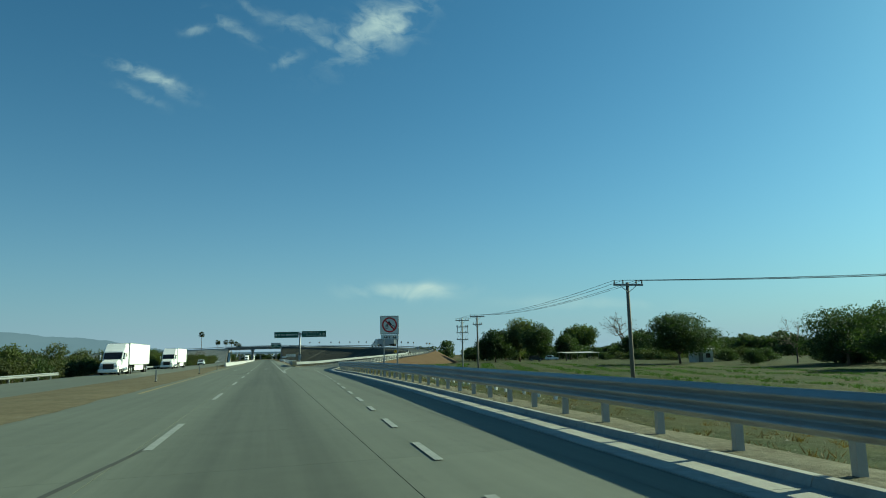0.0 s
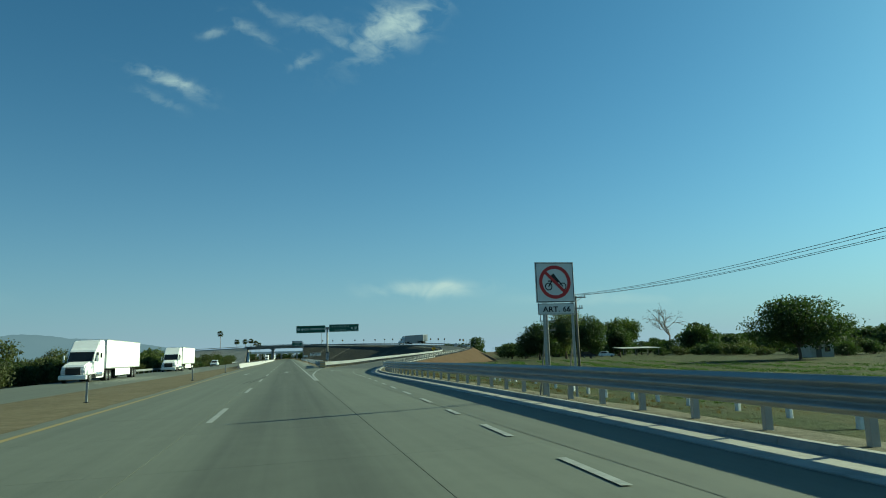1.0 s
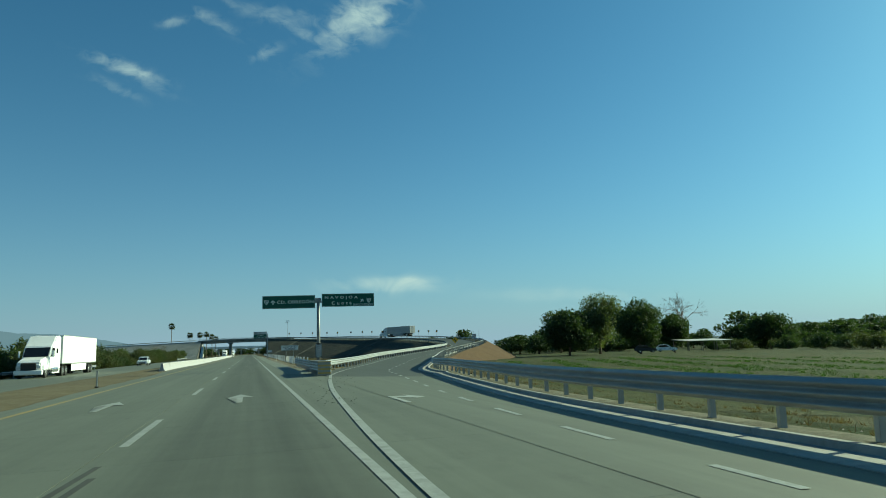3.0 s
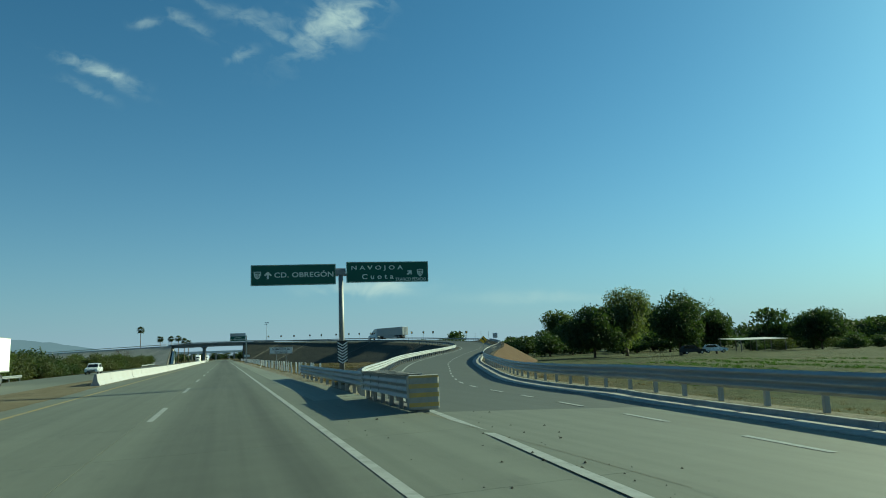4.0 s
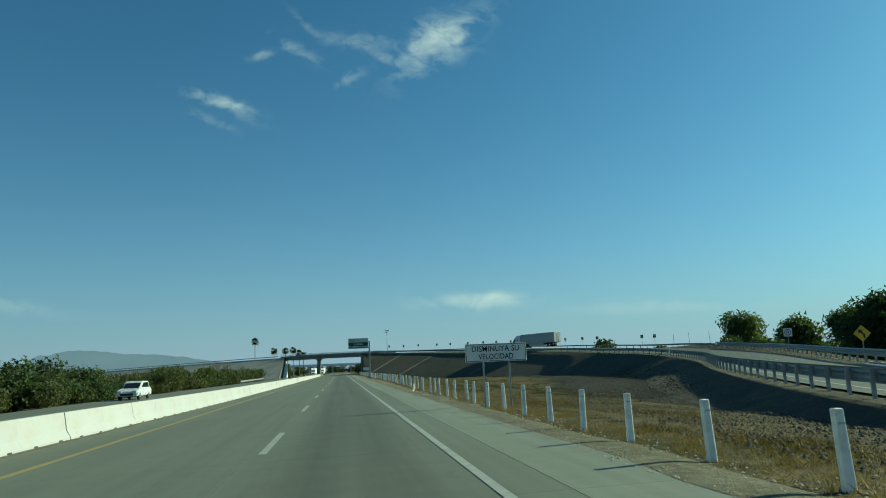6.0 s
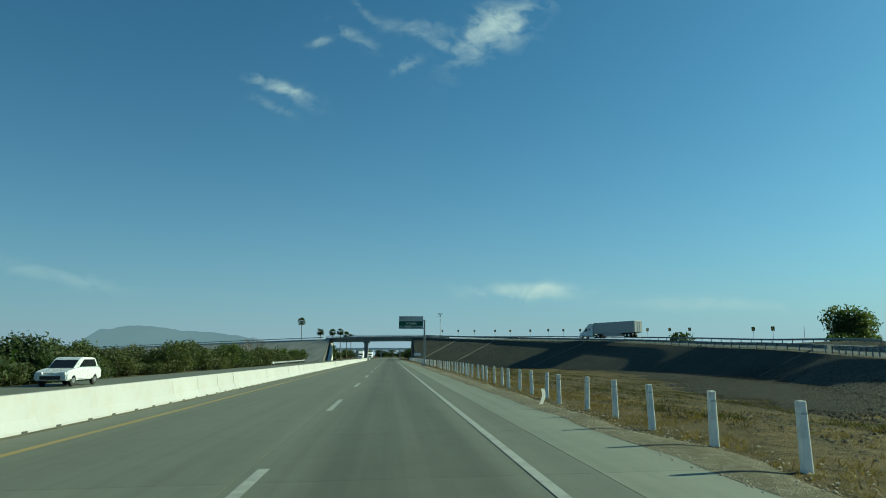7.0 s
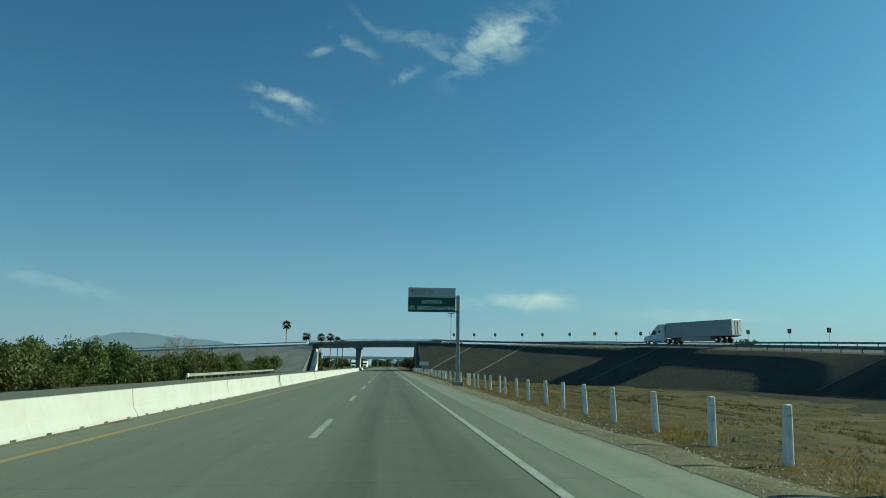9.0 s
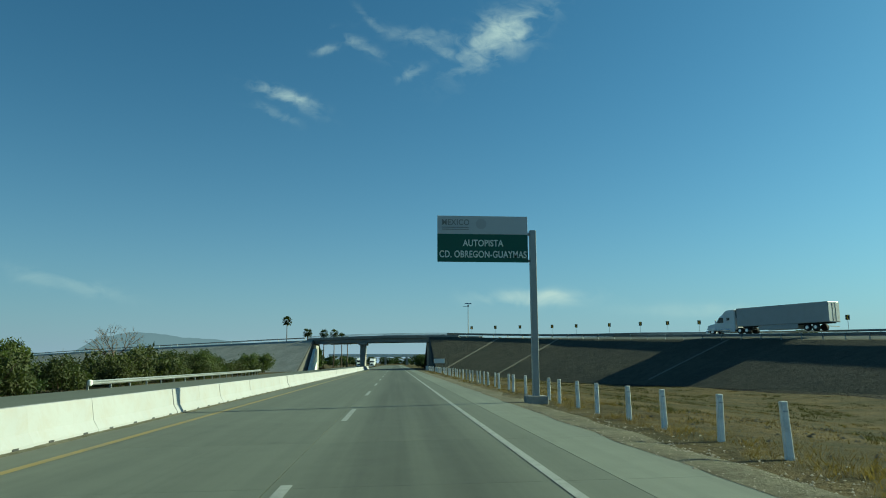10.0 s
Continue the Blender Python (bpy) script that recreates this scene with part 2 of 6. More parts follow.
BARRIER = surface("whitewashed_concrete", (0.309, 0.311, 0.325), 0.8, grain=18, patch=0.8, vary=0.06, random_by=0.07, dirt=((0.276, 0.246, 0.214), 0.55, 1.6))
POST_WHITE = surface("painted_concrete_post", (0.74, 0.74, 0.71), 0.8, grain=25, patch=3.0, vary=0.10, random_by=0.12, dirt=((0.30, 0.28, 0.24), 0.6, 4.0))
KERB = surface("kerb_concrete", (0.286, 0.286, 0.265), 0.85, grain=25, patch=0.9, vary=0.14, random_by=0.1, dirt=((0.095, 0.088, 0.082), 0.5, 1.5))
STEEL = surface("galvanised_steel", (0.296, 0.310, 0.310), 0.48, 0.45, grain=12, patch=0.7, vary=0.12, bump=0.05, random_by=0.12, dirt=((0.185, 0.177, 0.162), 0.4, 1.2))
STEEL_DARK = surface("weathered_steel_post", (0.224, 0.231, 0.231), 0.55, 0.5, grain=14, patch=1.0, vary=0.15, dirt=((0.119, 0.099, 0.079), 0.5, 2.0))
SIGN_GREEN = surface("green_sign_sheeting", (0.006, 0.075, 0.050), 0.45, grain=8, patch=0.8, vary=0.10, bump=0.0)
SIGN_WHITE = surface("white_sign_sheeting", (0.66, 0.67, 0.66), 0.5, grain=8, patch=0.8, vary=0.05, bump=0.0, dirt=((0.45, 0.45, 0.42), 0.3, 2.0))
SIGN_GREY = surface("silver_sign_sheeting", (0.42, 0.44, 0.45), 0.45, 0.2, grain=8, patch=0.8, vary=0.05, bump=0.0)
SIGN_TEXT = surface("reflective_lettering", (0.60, 0.66, 0.62), 0.5, grain=8, patch=1.0, vary=0.05, bump=0.0)
BLACK = surface("black_sheeting", (0.012, 0.012, 0.013), 0.5, grain=8, vary=0.1, bump=0.0)
RED = surface("red_sheeting", (0.42, 0.03, 0.03), 0.5, grain=8, vary=0.08, bump=0.0)
DULL_YELLOW = surface("dirty_yellow_stripe", (0.42, 0.29, 0.08), 0.6, grain=10, patch=2.0, vary=0.2, bump=0.0, dirt=((0.22, 0.20, 0.16), 0.6, 3.0))
AMBER = surface("amber_sheeting", (0.75, 0.42, 0.03), 0.5, grain=8, vary=0.08, bump=0.0)
BRIDGE = surface("bridge_concrete", (0.27, 0.26, 0.235), 0.85, grain=10, patch=0.25, vary=0.14, dirt=((0.16, 0.15, 0.13), 0.5, 0.4))
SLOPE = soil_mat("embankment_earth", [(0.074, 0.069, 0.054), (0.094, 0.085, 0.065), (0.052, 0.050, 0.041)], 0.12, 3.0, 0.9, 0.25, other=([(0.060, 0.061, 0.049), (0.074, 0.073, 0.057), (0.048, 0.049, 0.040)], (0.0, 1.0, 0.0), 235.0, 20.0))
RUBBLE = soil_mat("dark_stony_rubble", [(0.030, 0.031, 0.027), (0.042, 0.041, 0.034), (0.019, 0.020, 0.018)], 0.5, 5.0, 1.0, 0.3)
FRESH_SOIL = soil_mat("bare_brown_soil", [(0.083, 0.053, 0.031), (0.098, 0.066, 0.039), (0.065, 0.043, 0.025)], 0.2, 6.0, 0.5, 0.1)
GROUND = soil_mat("dry_field", [(0.112, 0.086, 0.042), (0.056, 0.050, 0.025), (0.034, 0.033, 0.018)], 0.16, 2.4, 1.0, 0.22, other=([(0.042, 0.058, 0.021), (0.070, 0.068, 0.031), (0.032, 0.040, 0.016)], (1.0, -0.33, 0.0), -24.0, 5.0))
VERGE = soil_mat("sandy_gravel", [(0.133, 0.125, 0.091), (0.091, 0.083, 0.058), (0.181, 0.173, 0.133)], 0.7, 14.0, 0.9, 0.05)
MEDIAN_DIRT = soil_mat("pale_median_dirt", [(0.130, 0.112, 0.072), (0.098, 0.084, 0.053), (0.165, 0.148, 0.104)], 0.35, 9.0, 0.6, 0.05)
GREY_SLOPE = soil_mat("grey_stone_slope", [(0.265, 0.265, 0.233), (0.342, 0.334, 0.296), (0.202, 0.202, 0.179)], 0.2, 4.0, 0.6, 0.1)
CLOD = surface("dry_earth_clods", (0.060, 0.055, 0.044), 0.95, grain=8, patch=2.0, vary=0.3, random_by=0.0, spec=0.1)
RUBBLE_STONE = surface("dark_rubble_stones", (0.030, 0.030, 0.027), 0.95, grain=8, patch=2.0, vary=0.4, random_by=0.0, spec=0.1)
# Dark tone stands in for shade on the walls beside the bridge ends.
SHADED_FACING = surface("shade_toned_facing", (0.085, 0.085, 0.078), 0.9, grain=6, patch=0.4, vary=0.3)
CHUTE = surface("stained_chute_concrete", (0.130, 0.125, 0.105), 0.9, grain=10, patch=0.5, vary=0.2)
BROWN_GRASS = leafy("brown_tussock_blades", (0.075, 0.052, 0.025), (0.165, 0.112, 0.052), 0.35)
APRON = soil_mat("dusty_apron", [(0.144, 0.133, 0.102), (0.107, 0.099, 0.075), (0.176, 0.165, 0.128)], 0.4, 14.0, 0.3, 0.01)
WOOD = surface("creosoted_pole", (0.165, 0.148, 0.125), 0.9, grain=6, patch=1.2, vary=0.25, streak=(6, 6, 0.5))
BARK = surface("grey_brown_bark", (0.13, 0.10, 0.075), 0.95, grain=9, patch=1.5, vary=0.3, bump=0.6, depth=0.03)
LEAF = leafy("mesquite_leaves", (0.050, 0.074, 0.026), (0.117, 0.131, 0.046))
LEAF_OLIVE = leafy("olive_tree_leaves", (0.086, 0.106, 0.048), (0.187, 0.191, 0.090))
LEAF_DARK = leafy("dark_fig_leaves", (0.028, 0.047, 0.021), (0.067, 0.090, 0.034))
LEAF_BUSH = leafy("thicket_leaves", (0.045, 0.059, 0.024), (0.097, 0.099, 0.043))
LEAF_PALM = leafy("palm_fronds", (0.030, 0.045, 0.018), (0.070, 0.080, 0.030))
WEED = leafy("dark_field_weeds", (0.038, 0.036, 0.017), (0.085, 0.072, 0.034), 0.35)
DRY = leafy("dry_grass_blades", (0.112, 0.074, 0.034), (0.215, 0.148, 0.072), 0.3)
GREEN_GRASS = leafy("green_crop_blades", (0.034, 0.070, 0.012), (0.078, 0.128, 0.029), 0.2)
STONE = surface("roadside_gravel", (0.230, 0.207, 0.173), 0.9, grain=8, patch=2.0, vary=0.25, random_by=0.3)
TRUCK_WHITE = surface("white_truck_paint", (0.78, 0.79, 0.79), 0.3, grain=3, patch=0.4, vary=0.03, bump=0.0, dirt=((0.50, 0.48, 0.44), 0.25, 1.0))
TRAILER = surface("white_trailer_panel", (0.80, 0.81, 0.80), 0.4, grain=4, patch=0.4, vary=0.04, bump=0.0, dirt=((0.52, 0.50, 0.46), 0.3, 0.8))
TRAILER_GREY = surface("grey_trailer_panel", (0.375, 0.390, 0.398), 0.4, 0.2, grain=4, patch=0.4, vary=0.05, bump=0.0, dirt=((0.262, 0.247, 0.225), 0.3, 0.8))
GLASS_DARK = surface("tinted_window_glass", (0.010, 0.012, 0.014), 0.08, grain=3, vary=0.05, bump=0.0, spec=0.6)
RUBBER = surface("tyre_rubber", (0.018, 0.018, 0.018), 0.85, grain=20, vary=0.15)
CHROME = surface("bright_metal", (0.65, 0.66, 0.67), 0.25, 0.9, grain=5, vary=0.05, bump=0.0)
UNDER = surface("dark_chassis", (0.03, 0.03, 0.03), 0.8, grain=10, vary=0.2)
LAMP_GLASS = surface("headlamp_lens", (0.60, 0.62, 0.64), 0.15, grain=3, vary=0.03, bump=0.0)
SILVER = surface("silver_car_paint", (0.62, 0.65, 0.68), 0.28, 0.3, grain=3, vary=0.03, bump=0.0)
WALL = surface("pale_rendered_wall", (0.52, 0.50, 0.45), 0.9, grain=10, patch=0.6, vary=0.12, dirt=((0.25, 0.22, 0.18), 0.5, 0.8))
TIN = surface("sheet_metal_roof", (0.55, 0.53, 0.48), 0.5, 0.4, grain=6, patch=0.4, vary=0.15, dirt=((0.30, 0.22, 0.16), 0.5, 0.8))
# Hills emit the pale blue of distance haze; no air is built.
HAZE = bpy.data.materials.new("hills_haze_glow")
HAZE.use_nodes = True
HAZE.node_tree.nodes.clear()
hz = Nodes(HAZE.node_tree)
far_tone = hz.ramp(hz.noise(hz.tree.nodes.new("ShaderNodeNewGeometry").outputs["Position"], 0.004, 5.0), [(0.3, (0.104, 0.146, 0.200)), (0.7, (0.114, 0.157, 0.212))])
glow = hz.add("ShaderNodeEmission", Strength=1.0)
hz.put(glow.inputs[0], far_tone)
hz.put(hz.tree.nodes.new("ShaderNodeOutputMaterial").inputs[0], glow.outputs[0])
WIRE = surface("overhead_cable", (0.06, 0.06, 0.06), 0.6, bump=0.0)

# ---- building blocks ----


def to_mesh(name, bm, material, smooth=False):
    mesh = bpy.data.meshes.new(name)
    bm.to_mesh(mesh)
    bm.free()
    mesh.materials.append(material)
    if smooth:
        for p in mesh.polygons:
            p.use_smooth = True
    return mesh


def part(name, bm, material, parent=None, label="", smooth=False):
    """One bmesh as one mesh object under a thing or a part."""
    ob = new(name, to_mesh(name, bm, material, smooth))
    ob.parent = parent
    return tagged(ob, label)


def from_arrays(name, verts, faces, material, parent=None, label="", smooth=False):
    mesh = bpy.data.meshes.new(name)
    mesh.from_pydata([tuple(map(float, v)) for v in verts], [], [tuple(map(int, f)) for f in faces])
    mesh.materials.append(material)
    if smooth:
        for p in mesh.polygons:
            p.use_smooth = True
    ob = new(name, mesh)
    ob.parent = parent
    return tagged(ob, label)


def thing(name, label, category, group="", at=(0, 0, 0), turn=0.0):
    ob = new(name)
    ob.matrix_basis = pose(*at, 0, 0, turn)
    return tagged(ob, label, category, group)


def box(bm, cx, cy, cz, sx, sy, sz, bevel=0.0, taper=1.0, lean=0.0):
    """A box by centre and size; taper shrinks its top, lean moves the top in y."""
    v = []
    for z, k, s in ((-0.5, 1.0, 0.0), (0.5, taper, lean)):
        for x, y in ((-0.5, -0.5), (0.5, -0.5), (0.5, 0.5), (-0.5, 0.5)):
            v.append(bm.verts.new((cx + x * sx * k, cy + y * sy * k + s, cz + z * sz)))
    faces = [bm.faces.new([v[i] for i in f]) for f in ((3, 2, 1, 0), (4, 5, 6, 7), (0, 1, 5, 4), (1, 2, 6, 5), (2, 3, 7, 6), (3, 0, 4, 7))]
    if bevel:
        edges = list({e for f in faces for e in f.edges})
        bmesh.ops.bevel(bm, geom=edges, offset=bevel, segments=2, affect="EDGES", profile=0.5)
    return bm


def tube(bm, points, radii, sides=8, caps=True):
    """A round tube through points with a radius at each."""
    pts = [Vector(p) for p in points]
    rings = []
    for i, p in enumerate(pts):
        way = (pts[min(i + 1, len(pts) - 1)] - pts[max(i - 1, 0)]).normalized()
        side = way.cross(Vector((0.31, 0.17, 0.93)) if abs(way.z) < 0.9 else Vector((1, 0, 0))).normalized()
        other = way.cross(side)
        r = radii[i] if hasattr(radii, "__len__") else radii
        rings.append([bm.verts.new(p + r * (math.cos(a) * side + math.sin(a) * other)) for a in (2 * math.pi * k / sides for k in range(sides))])
    for a, b in zip(rings, rings[1:]):
        for k in range(sides):
            bm.faces.new((a[k], a[(k + 1) % sides], b[(k + 1) % sides], b[k]))
    if caps:
        bm.faces.new(rings[0][::-1])
        bm.faces.new(rings[-1])
    return bm


def prism(bm, outline, y0, y1):
    """An outline in x and z, pulled from y0 to y1."""
    a = [bm.verts.new((x, y0, z)) for x, z in outline]
    b = [bm.verts.new((x, y1, z)) for x, z in outline]
    n = len(outline)
    bm.faces.new(a)
    bm.faces.new(b[::-1])
    for i in range(n):
        bm.faces.new((a[i], b[i], b[(i + 1) % n], a[(i + 1) % n]))
    return bm


def side_prism(bm, outline, x0, x1):
    """An outline in y and z, pulled from x0 to x1."""
    a = [bm.verts.new((x0, y, z)) for y, z in outline]
    b = [bm.verts.new((x1, y, z)) for y, z in outline]
    n = len(outline)
    bm.faces.new(a)
    bm.faces.new(b[::-1])
    for i in range(n):
        bm.faces.new((a[i], b[i], b[(i + 1) % n], a[(i + 1) % n]))
    bmesh.ops.recalc_face_normals(bm, faces=bm.faces)
    return bm


def spline(points, step=2.0):
    """A smooth line through points, cut into even steps."""
    p = np.array(points, float)
    q = np.vstack([2 * p[0] - p[1], p, 2 * p[-1] - p[-2]])
    dense = []
    for i in range(1, len(q) - 2):
        t = np.linspace(0, 1, 40, endpoint=False)[:, None]
        a, b, c, d = q[i - 1], q[i], q[i + 1], q[i + 2]
        m0, m1 = (c - a) / 2, (d - b) / 2
        h = np.linalg.norm(c - b)
        m0, m1 = m0 / max(np.linalg.norm(m0), 1e-6) * h, m1 / max(np.linalg.norm(m1), 1e-6) * h
        dense.append((2 * t**3 - 3 * t**2 + 1) * b + (t**3 - 2 * t**2 + t) * m0 + (-2 * t**3 + 3 * t**2) * c + (t**3 - t**2) * m1)
    return even(np.vstack([*dense, p[-1:]]), step)


def even(dense, step):
    run = np.r_[0, np.cumsum(np.linalg.norm(np.diff(dense[:, :2], axis=0), axis=1))]
    at = np.linspace(0, run[-1], max(2, int(round(run[-1] / step)) + 1))
    return np.stack([np.interp(at, run, dense[:, k]) for k in range(3)], 1)


def normals(path):
    """The level way to the right of a path at each of its points."""
    d = np.gradient(path[:, :2], axis=0)
    d /= np.linalg.norm(d, axis=1)[:, None]
    return np.stack([d[:, 1], -d[:, 0], 0 * d[:, 0]], 1)


def beside(path, right, rise=0.0):
    """A line beside a path."""
    return path + normals(path) * np.reshape(right, (-1, 1)) + np.array([0, 0, 1.0]) * np.reshape(rise, (-1, 1))


def sheet(name, lines, material, parent=None, label="", smooth=True):
    """A surface over lines of equal length laid side by side, from left to right."""
    rows = np.stack(lines, 1)
    n, m = rows.shape[:2]
    faces = [(i * m + j, i * m + j + 1, (i + 1) * m + j + 1, (i + 1) * m + j) for i in range(n - 1) for j in range(m - 1)]
    return from_arrays(name, rows.reshape(-1, 3), faces, material, parent, label, smooth)


def sweep(bm, path, outline, closed=True):
    """An outline (right, up) carried along a path."""
    side = normals(path)
    rings = []
    for p, s in zip(path, side):
        rings.append([bm.verts.new((p[0] + s[0] * u, p[1] + s[1] * u, p[2] + z)) for u, z in outline])
    k = len(outline)
    for a, b in zip(rings, rings[1:]):
        for i in range(k if closed else k - 1):
            bm.faces.new((a[i], a[(i + 1) % k], b[(i + 1) % k], b[i]))
    if closed:
        bm.faces.new(rings[0][::-1])
        bm.faces.new(rings[-1])
    bmesh.ops.recalc_face_normals(bm, faces=bm.faces)
    return bm


def lettering(name, words, x0, x1, z0, z1, y, material, parent, label="", bold=0.020):
    """Built-in font, set upright and facing the road, fitted into a rectangle, as a mesh of its own."""
    curve = bpy.data.curves.new(name, "FONT")
    curve.body, curve.size, curve.extrude, curve.offset = words, 1.0, 0.004, bold
    curve.space_character = 1.06
    ob = bpy.data.objects.new(name, curve)
    scene.collection.objects.link(ob)
    mesh = bpy.data.meshes.new_from_object(ob.evaluated_get(bpy.context.evaluated_depsgraph_get()))
    bpy.data.objects.remove(ob)
    mesh.materials.clear()
    mesh.materials.append(material)
    xs, ys = [v.co.x for v in mesh.vertices], [v.co.y for v in mesh.vertices]
    kx, kz = (x1 - x0) / (max(xs) - min(xs)), (z1 - z0) / (max(ys) - min(ys))
    for v in mesh.vertices:
        v.co = (x0 + (v.co.x - min(xs)) * kx, y - 0.004 - v.co.z, z0 + (v.co.y - min(ys)) * kz)
    mesh.update()
    return split_letters(mesh, material, parent, label)


def split_letters(mesh, material, parent, label):
    """Each letter of a word as a part of its own; strokes that stand over each other belong together."""
    whole = bmesh.new()
    whole.from_mesh(mesh)
    whole.verts.index_update()
    left, pieces = set(whole.verts), []
    while left:
        stack, piece = [left.pop()], []
        while stack:
            v = stack.pop()
            piece.append(v)
            for e in v.link_edges:
                o = e.other_vert(v)
                if o in left:
                    left.remove(o)
                    stack.append(o)
        xs = [v.co.x for v in piece]
        pieces.append([min(xs), max(xs), piece])
    pieces.sort(key=lambda p: p[0])
    groups = []
    for lo, hi, piece in pieces:
        if groups and lo < groups[-1][1] - 0.3 * min(hi - lo, groups[-1][1] - groups[-1][0]):
            groups[-1][1] = max(groups[-1][1], hi)
            groups[-1][2] += piece
        else:
            groups.append([lo, hi, list(piece)])
    for _, _, piece in groups:
        bm, at = bmesh.new(), {}
        for v in piece:
            at[v] = bm.verts.new(v.co)
        for f in {f for v in piece for f in v.link_faces}:
            bm.faces.new([at[v] for v in f.verts])
        part("letter", bm, material, parent, label)
    whole.free()
    bpy.data.meshes.remove(mesh)


# ---- plan of the road, the exit ramp and the bridge ----
FALL = 0.016


def cross(x):
    return FALL * x


RAMP_LEFT = spline([
    (4.2, -60, cross(4.2)), (4.2, -20, cross(4.2)), (4.2, 40, cross(4.2)), (4.2, 90, cross(4.2)), (4.2, 106, 0.06), (4.4, 114, 0.01), (4.95, 122, -0.13), (7.5, 135, -0.20), (11.95, 150, -0.14), (18.7, 171, 0.14), (28.8, 195, 0.58),
    (38.5, 215, 1.06), (48.4, 240, 1.63), (53.8, 264, 2.44), (58.2, 290, 3.05), (58.0, 320, 4.15), (53.3, 350, 5.15), (37.5, 381, 6.28), (25, 396, 7.0), (10, 411, 7.75), (-9, 428.5, 8.1), (-24, 442.5, 8.0),
    (-60, 476, 7.5), (-110, 522, 6.6), (-170, 578, 5.2), (-260, 660, 2.0)], 2.0)


def exit_width(line):
    return np.interp(line[:, 1], [118, 135, 160, 300], [7.6, 7.3, 7.4, 7.6])


def exit_rise(line):
    """The outer edge stands higher in the bend."""
    return np.interp(line[:, 1], [118, 145, 175, 210, 250, 375, 410], [-0.16, -0.16, -0.05, 0.28, 0.72, 0.72, 0.0])


def kerb_line():
    near = [(2.8, -60), (3.9, -20), (4.6, 2), (5.15, 15), (5.8, 31), (6.35, 52), (6.75, 68), (7.12, 79), (8.25, 94), (10.7, 111)]
    near = [(x, y, cross(x) - float(np.interp(y, [45, 68, 79, 94, 111], [0.0, 0.12, 0.20, 0.33, 0.42]))) for x, y in near]
    later = RAMP_LEFT[np.argmax(RAMP_LEFT[:, 1] > 122):]
    return spline(near + [tuple(p) for p in beside(later, exit_width(later), exit_rise(later))[::6]], 2.0)


KERB_FRONT = kerb_line()
BARRIER_LINE = spline([(-8.45, 150.6, -0.13), (-8.4, 168, -0.13), (-8.0, 184, -0.13), (-7.75, 205, -0.12), (-7.8, 240, -0.12), (-7.85, 300, -0.12), (-7.8, 440, -0.12)], 1.0)
FAR = 3000.0


def lane_z(x, y):
    """Height of the exit paving, which leans down to its kerb; the highway's own fall left of it."""
    edge = float(np.interp(y, RAMP_LEFT[:, 1], RAMP_LEFT[:, 0]))
    if x <= edge:
        return cross(min(x, 4.2))
    left, kx, kz = float(np.interp(y, RAMP_LEFT[:, 1], RAMP_LEFT[:, 2])), float(np.interp(y, KERB_FRONT[:, 1], KERB_FRONT[:, 0])), float(np.interp(y, KERB_FRONT[:, 1], KERB_FRONT[:, 2]))
    return left + (kz - left) * (x - edge) / max(kx - edge, 0.5)


def ground_height(x, y):
    """The lie of the land away from the paving."""
    if x > 0:
        s = min(max((x - 6.0) / 15.0, 0), 1)
        drop = 1.05 * s * s * (3 - 2 * s)
        z = -0.06 + cross(min(x, 6.0)) - drop
        s, f = min(max((x - 14.0) / 16.0, 0), 1), min(max((y - 175.0) / 60.0, 0), 1)
        z -= 0.7 * s * s * (3 - 2 * s) * f * f * (3 - 2 * f)
    else:
        s = min(max((-x - 8.5) / 4.0, 0), 1)
        z = -0.06 + cross(max(x, -8.5)) - 0.2 * s
        s = min(max((-x - 22.0) / 20.0, 0), 1)
        z -= 0.8 * s
    if 7 < x < 60 or x < -24:
        z += 0.22 * (noise.noise((x * 0.13, y * 0.13, 0.3))) + 0.10 * noise.noise((x * 0.5, y * 0.5, 4.1))
    if 4.0 < x < 62 and 40 < y < 240:
        left = float(np.interp(y, RAMP_LEFT[:, 1], RAMP_LEFT[:, 0]))
        kerb_x = float(np.interp(y, KERB_FRONT[:, 1], KERB_FRONT[:, 0]))
        if left + 0.3 < x < kerb_x + 3.2:
            z = min(z, float(np.interp(y, KERB_FRONT[:, 1], KERB_FRONT[:, 2])) - 0.40)
    return z


def build_ground():
    xs = sorted({-FAR, -1500, -700, -400, -250, -180, -140, -110, -90, -75, -60, *np.arange(-50, -8, 2.0), *np.arange(-8, 7, 2.5), *np.arange(7, 48, 1.5), *np.arange(48, 120, 6), 140, 180, 240, 320, 450, 700, 1500, FAR})
    ys = sorted({-FAR, -1000, -300, -100, *np.arange(-40, 460, 3.0), 480, 500, 540, 600, 700, 850, 1100, 1600, 2200, 3000, 4200})
    verts = [(x, y, ground_height(x, y)) for y in ys for x in xs]
    m = len(xs)
    faces = [(j * m + i, j * m + i + 1, (j + 1) * m + i + 1, (j + 1) * m + i) for j in range(len(ys) - 1) for i in range(m - 1)]
    tagged(from_arrays("ground", verts, faces, GROUND, smooth=True), "dry brown verge and field with sparse grass", "ground", kind="structure")


build_ground()

# Embankment: earth from the ramp's edges down into the ground
tail = RAMP_LEFT[np.argmax(RAMP_LEFT[:, 1] > 117):]
kerb_tail = beside(tail, exit_width(tail), exit_rise(tail))
crest_l, crest_r = beside(tail, -1.1, -0.06), beside(kerb_tail, 2.2, np.interp(kerb_tail[:, 1], [175, 240, 262, 285], [-0.06, 0.55, 0.45, -0.06]))
EAST_END, WEST_END = 8.0, -23.5


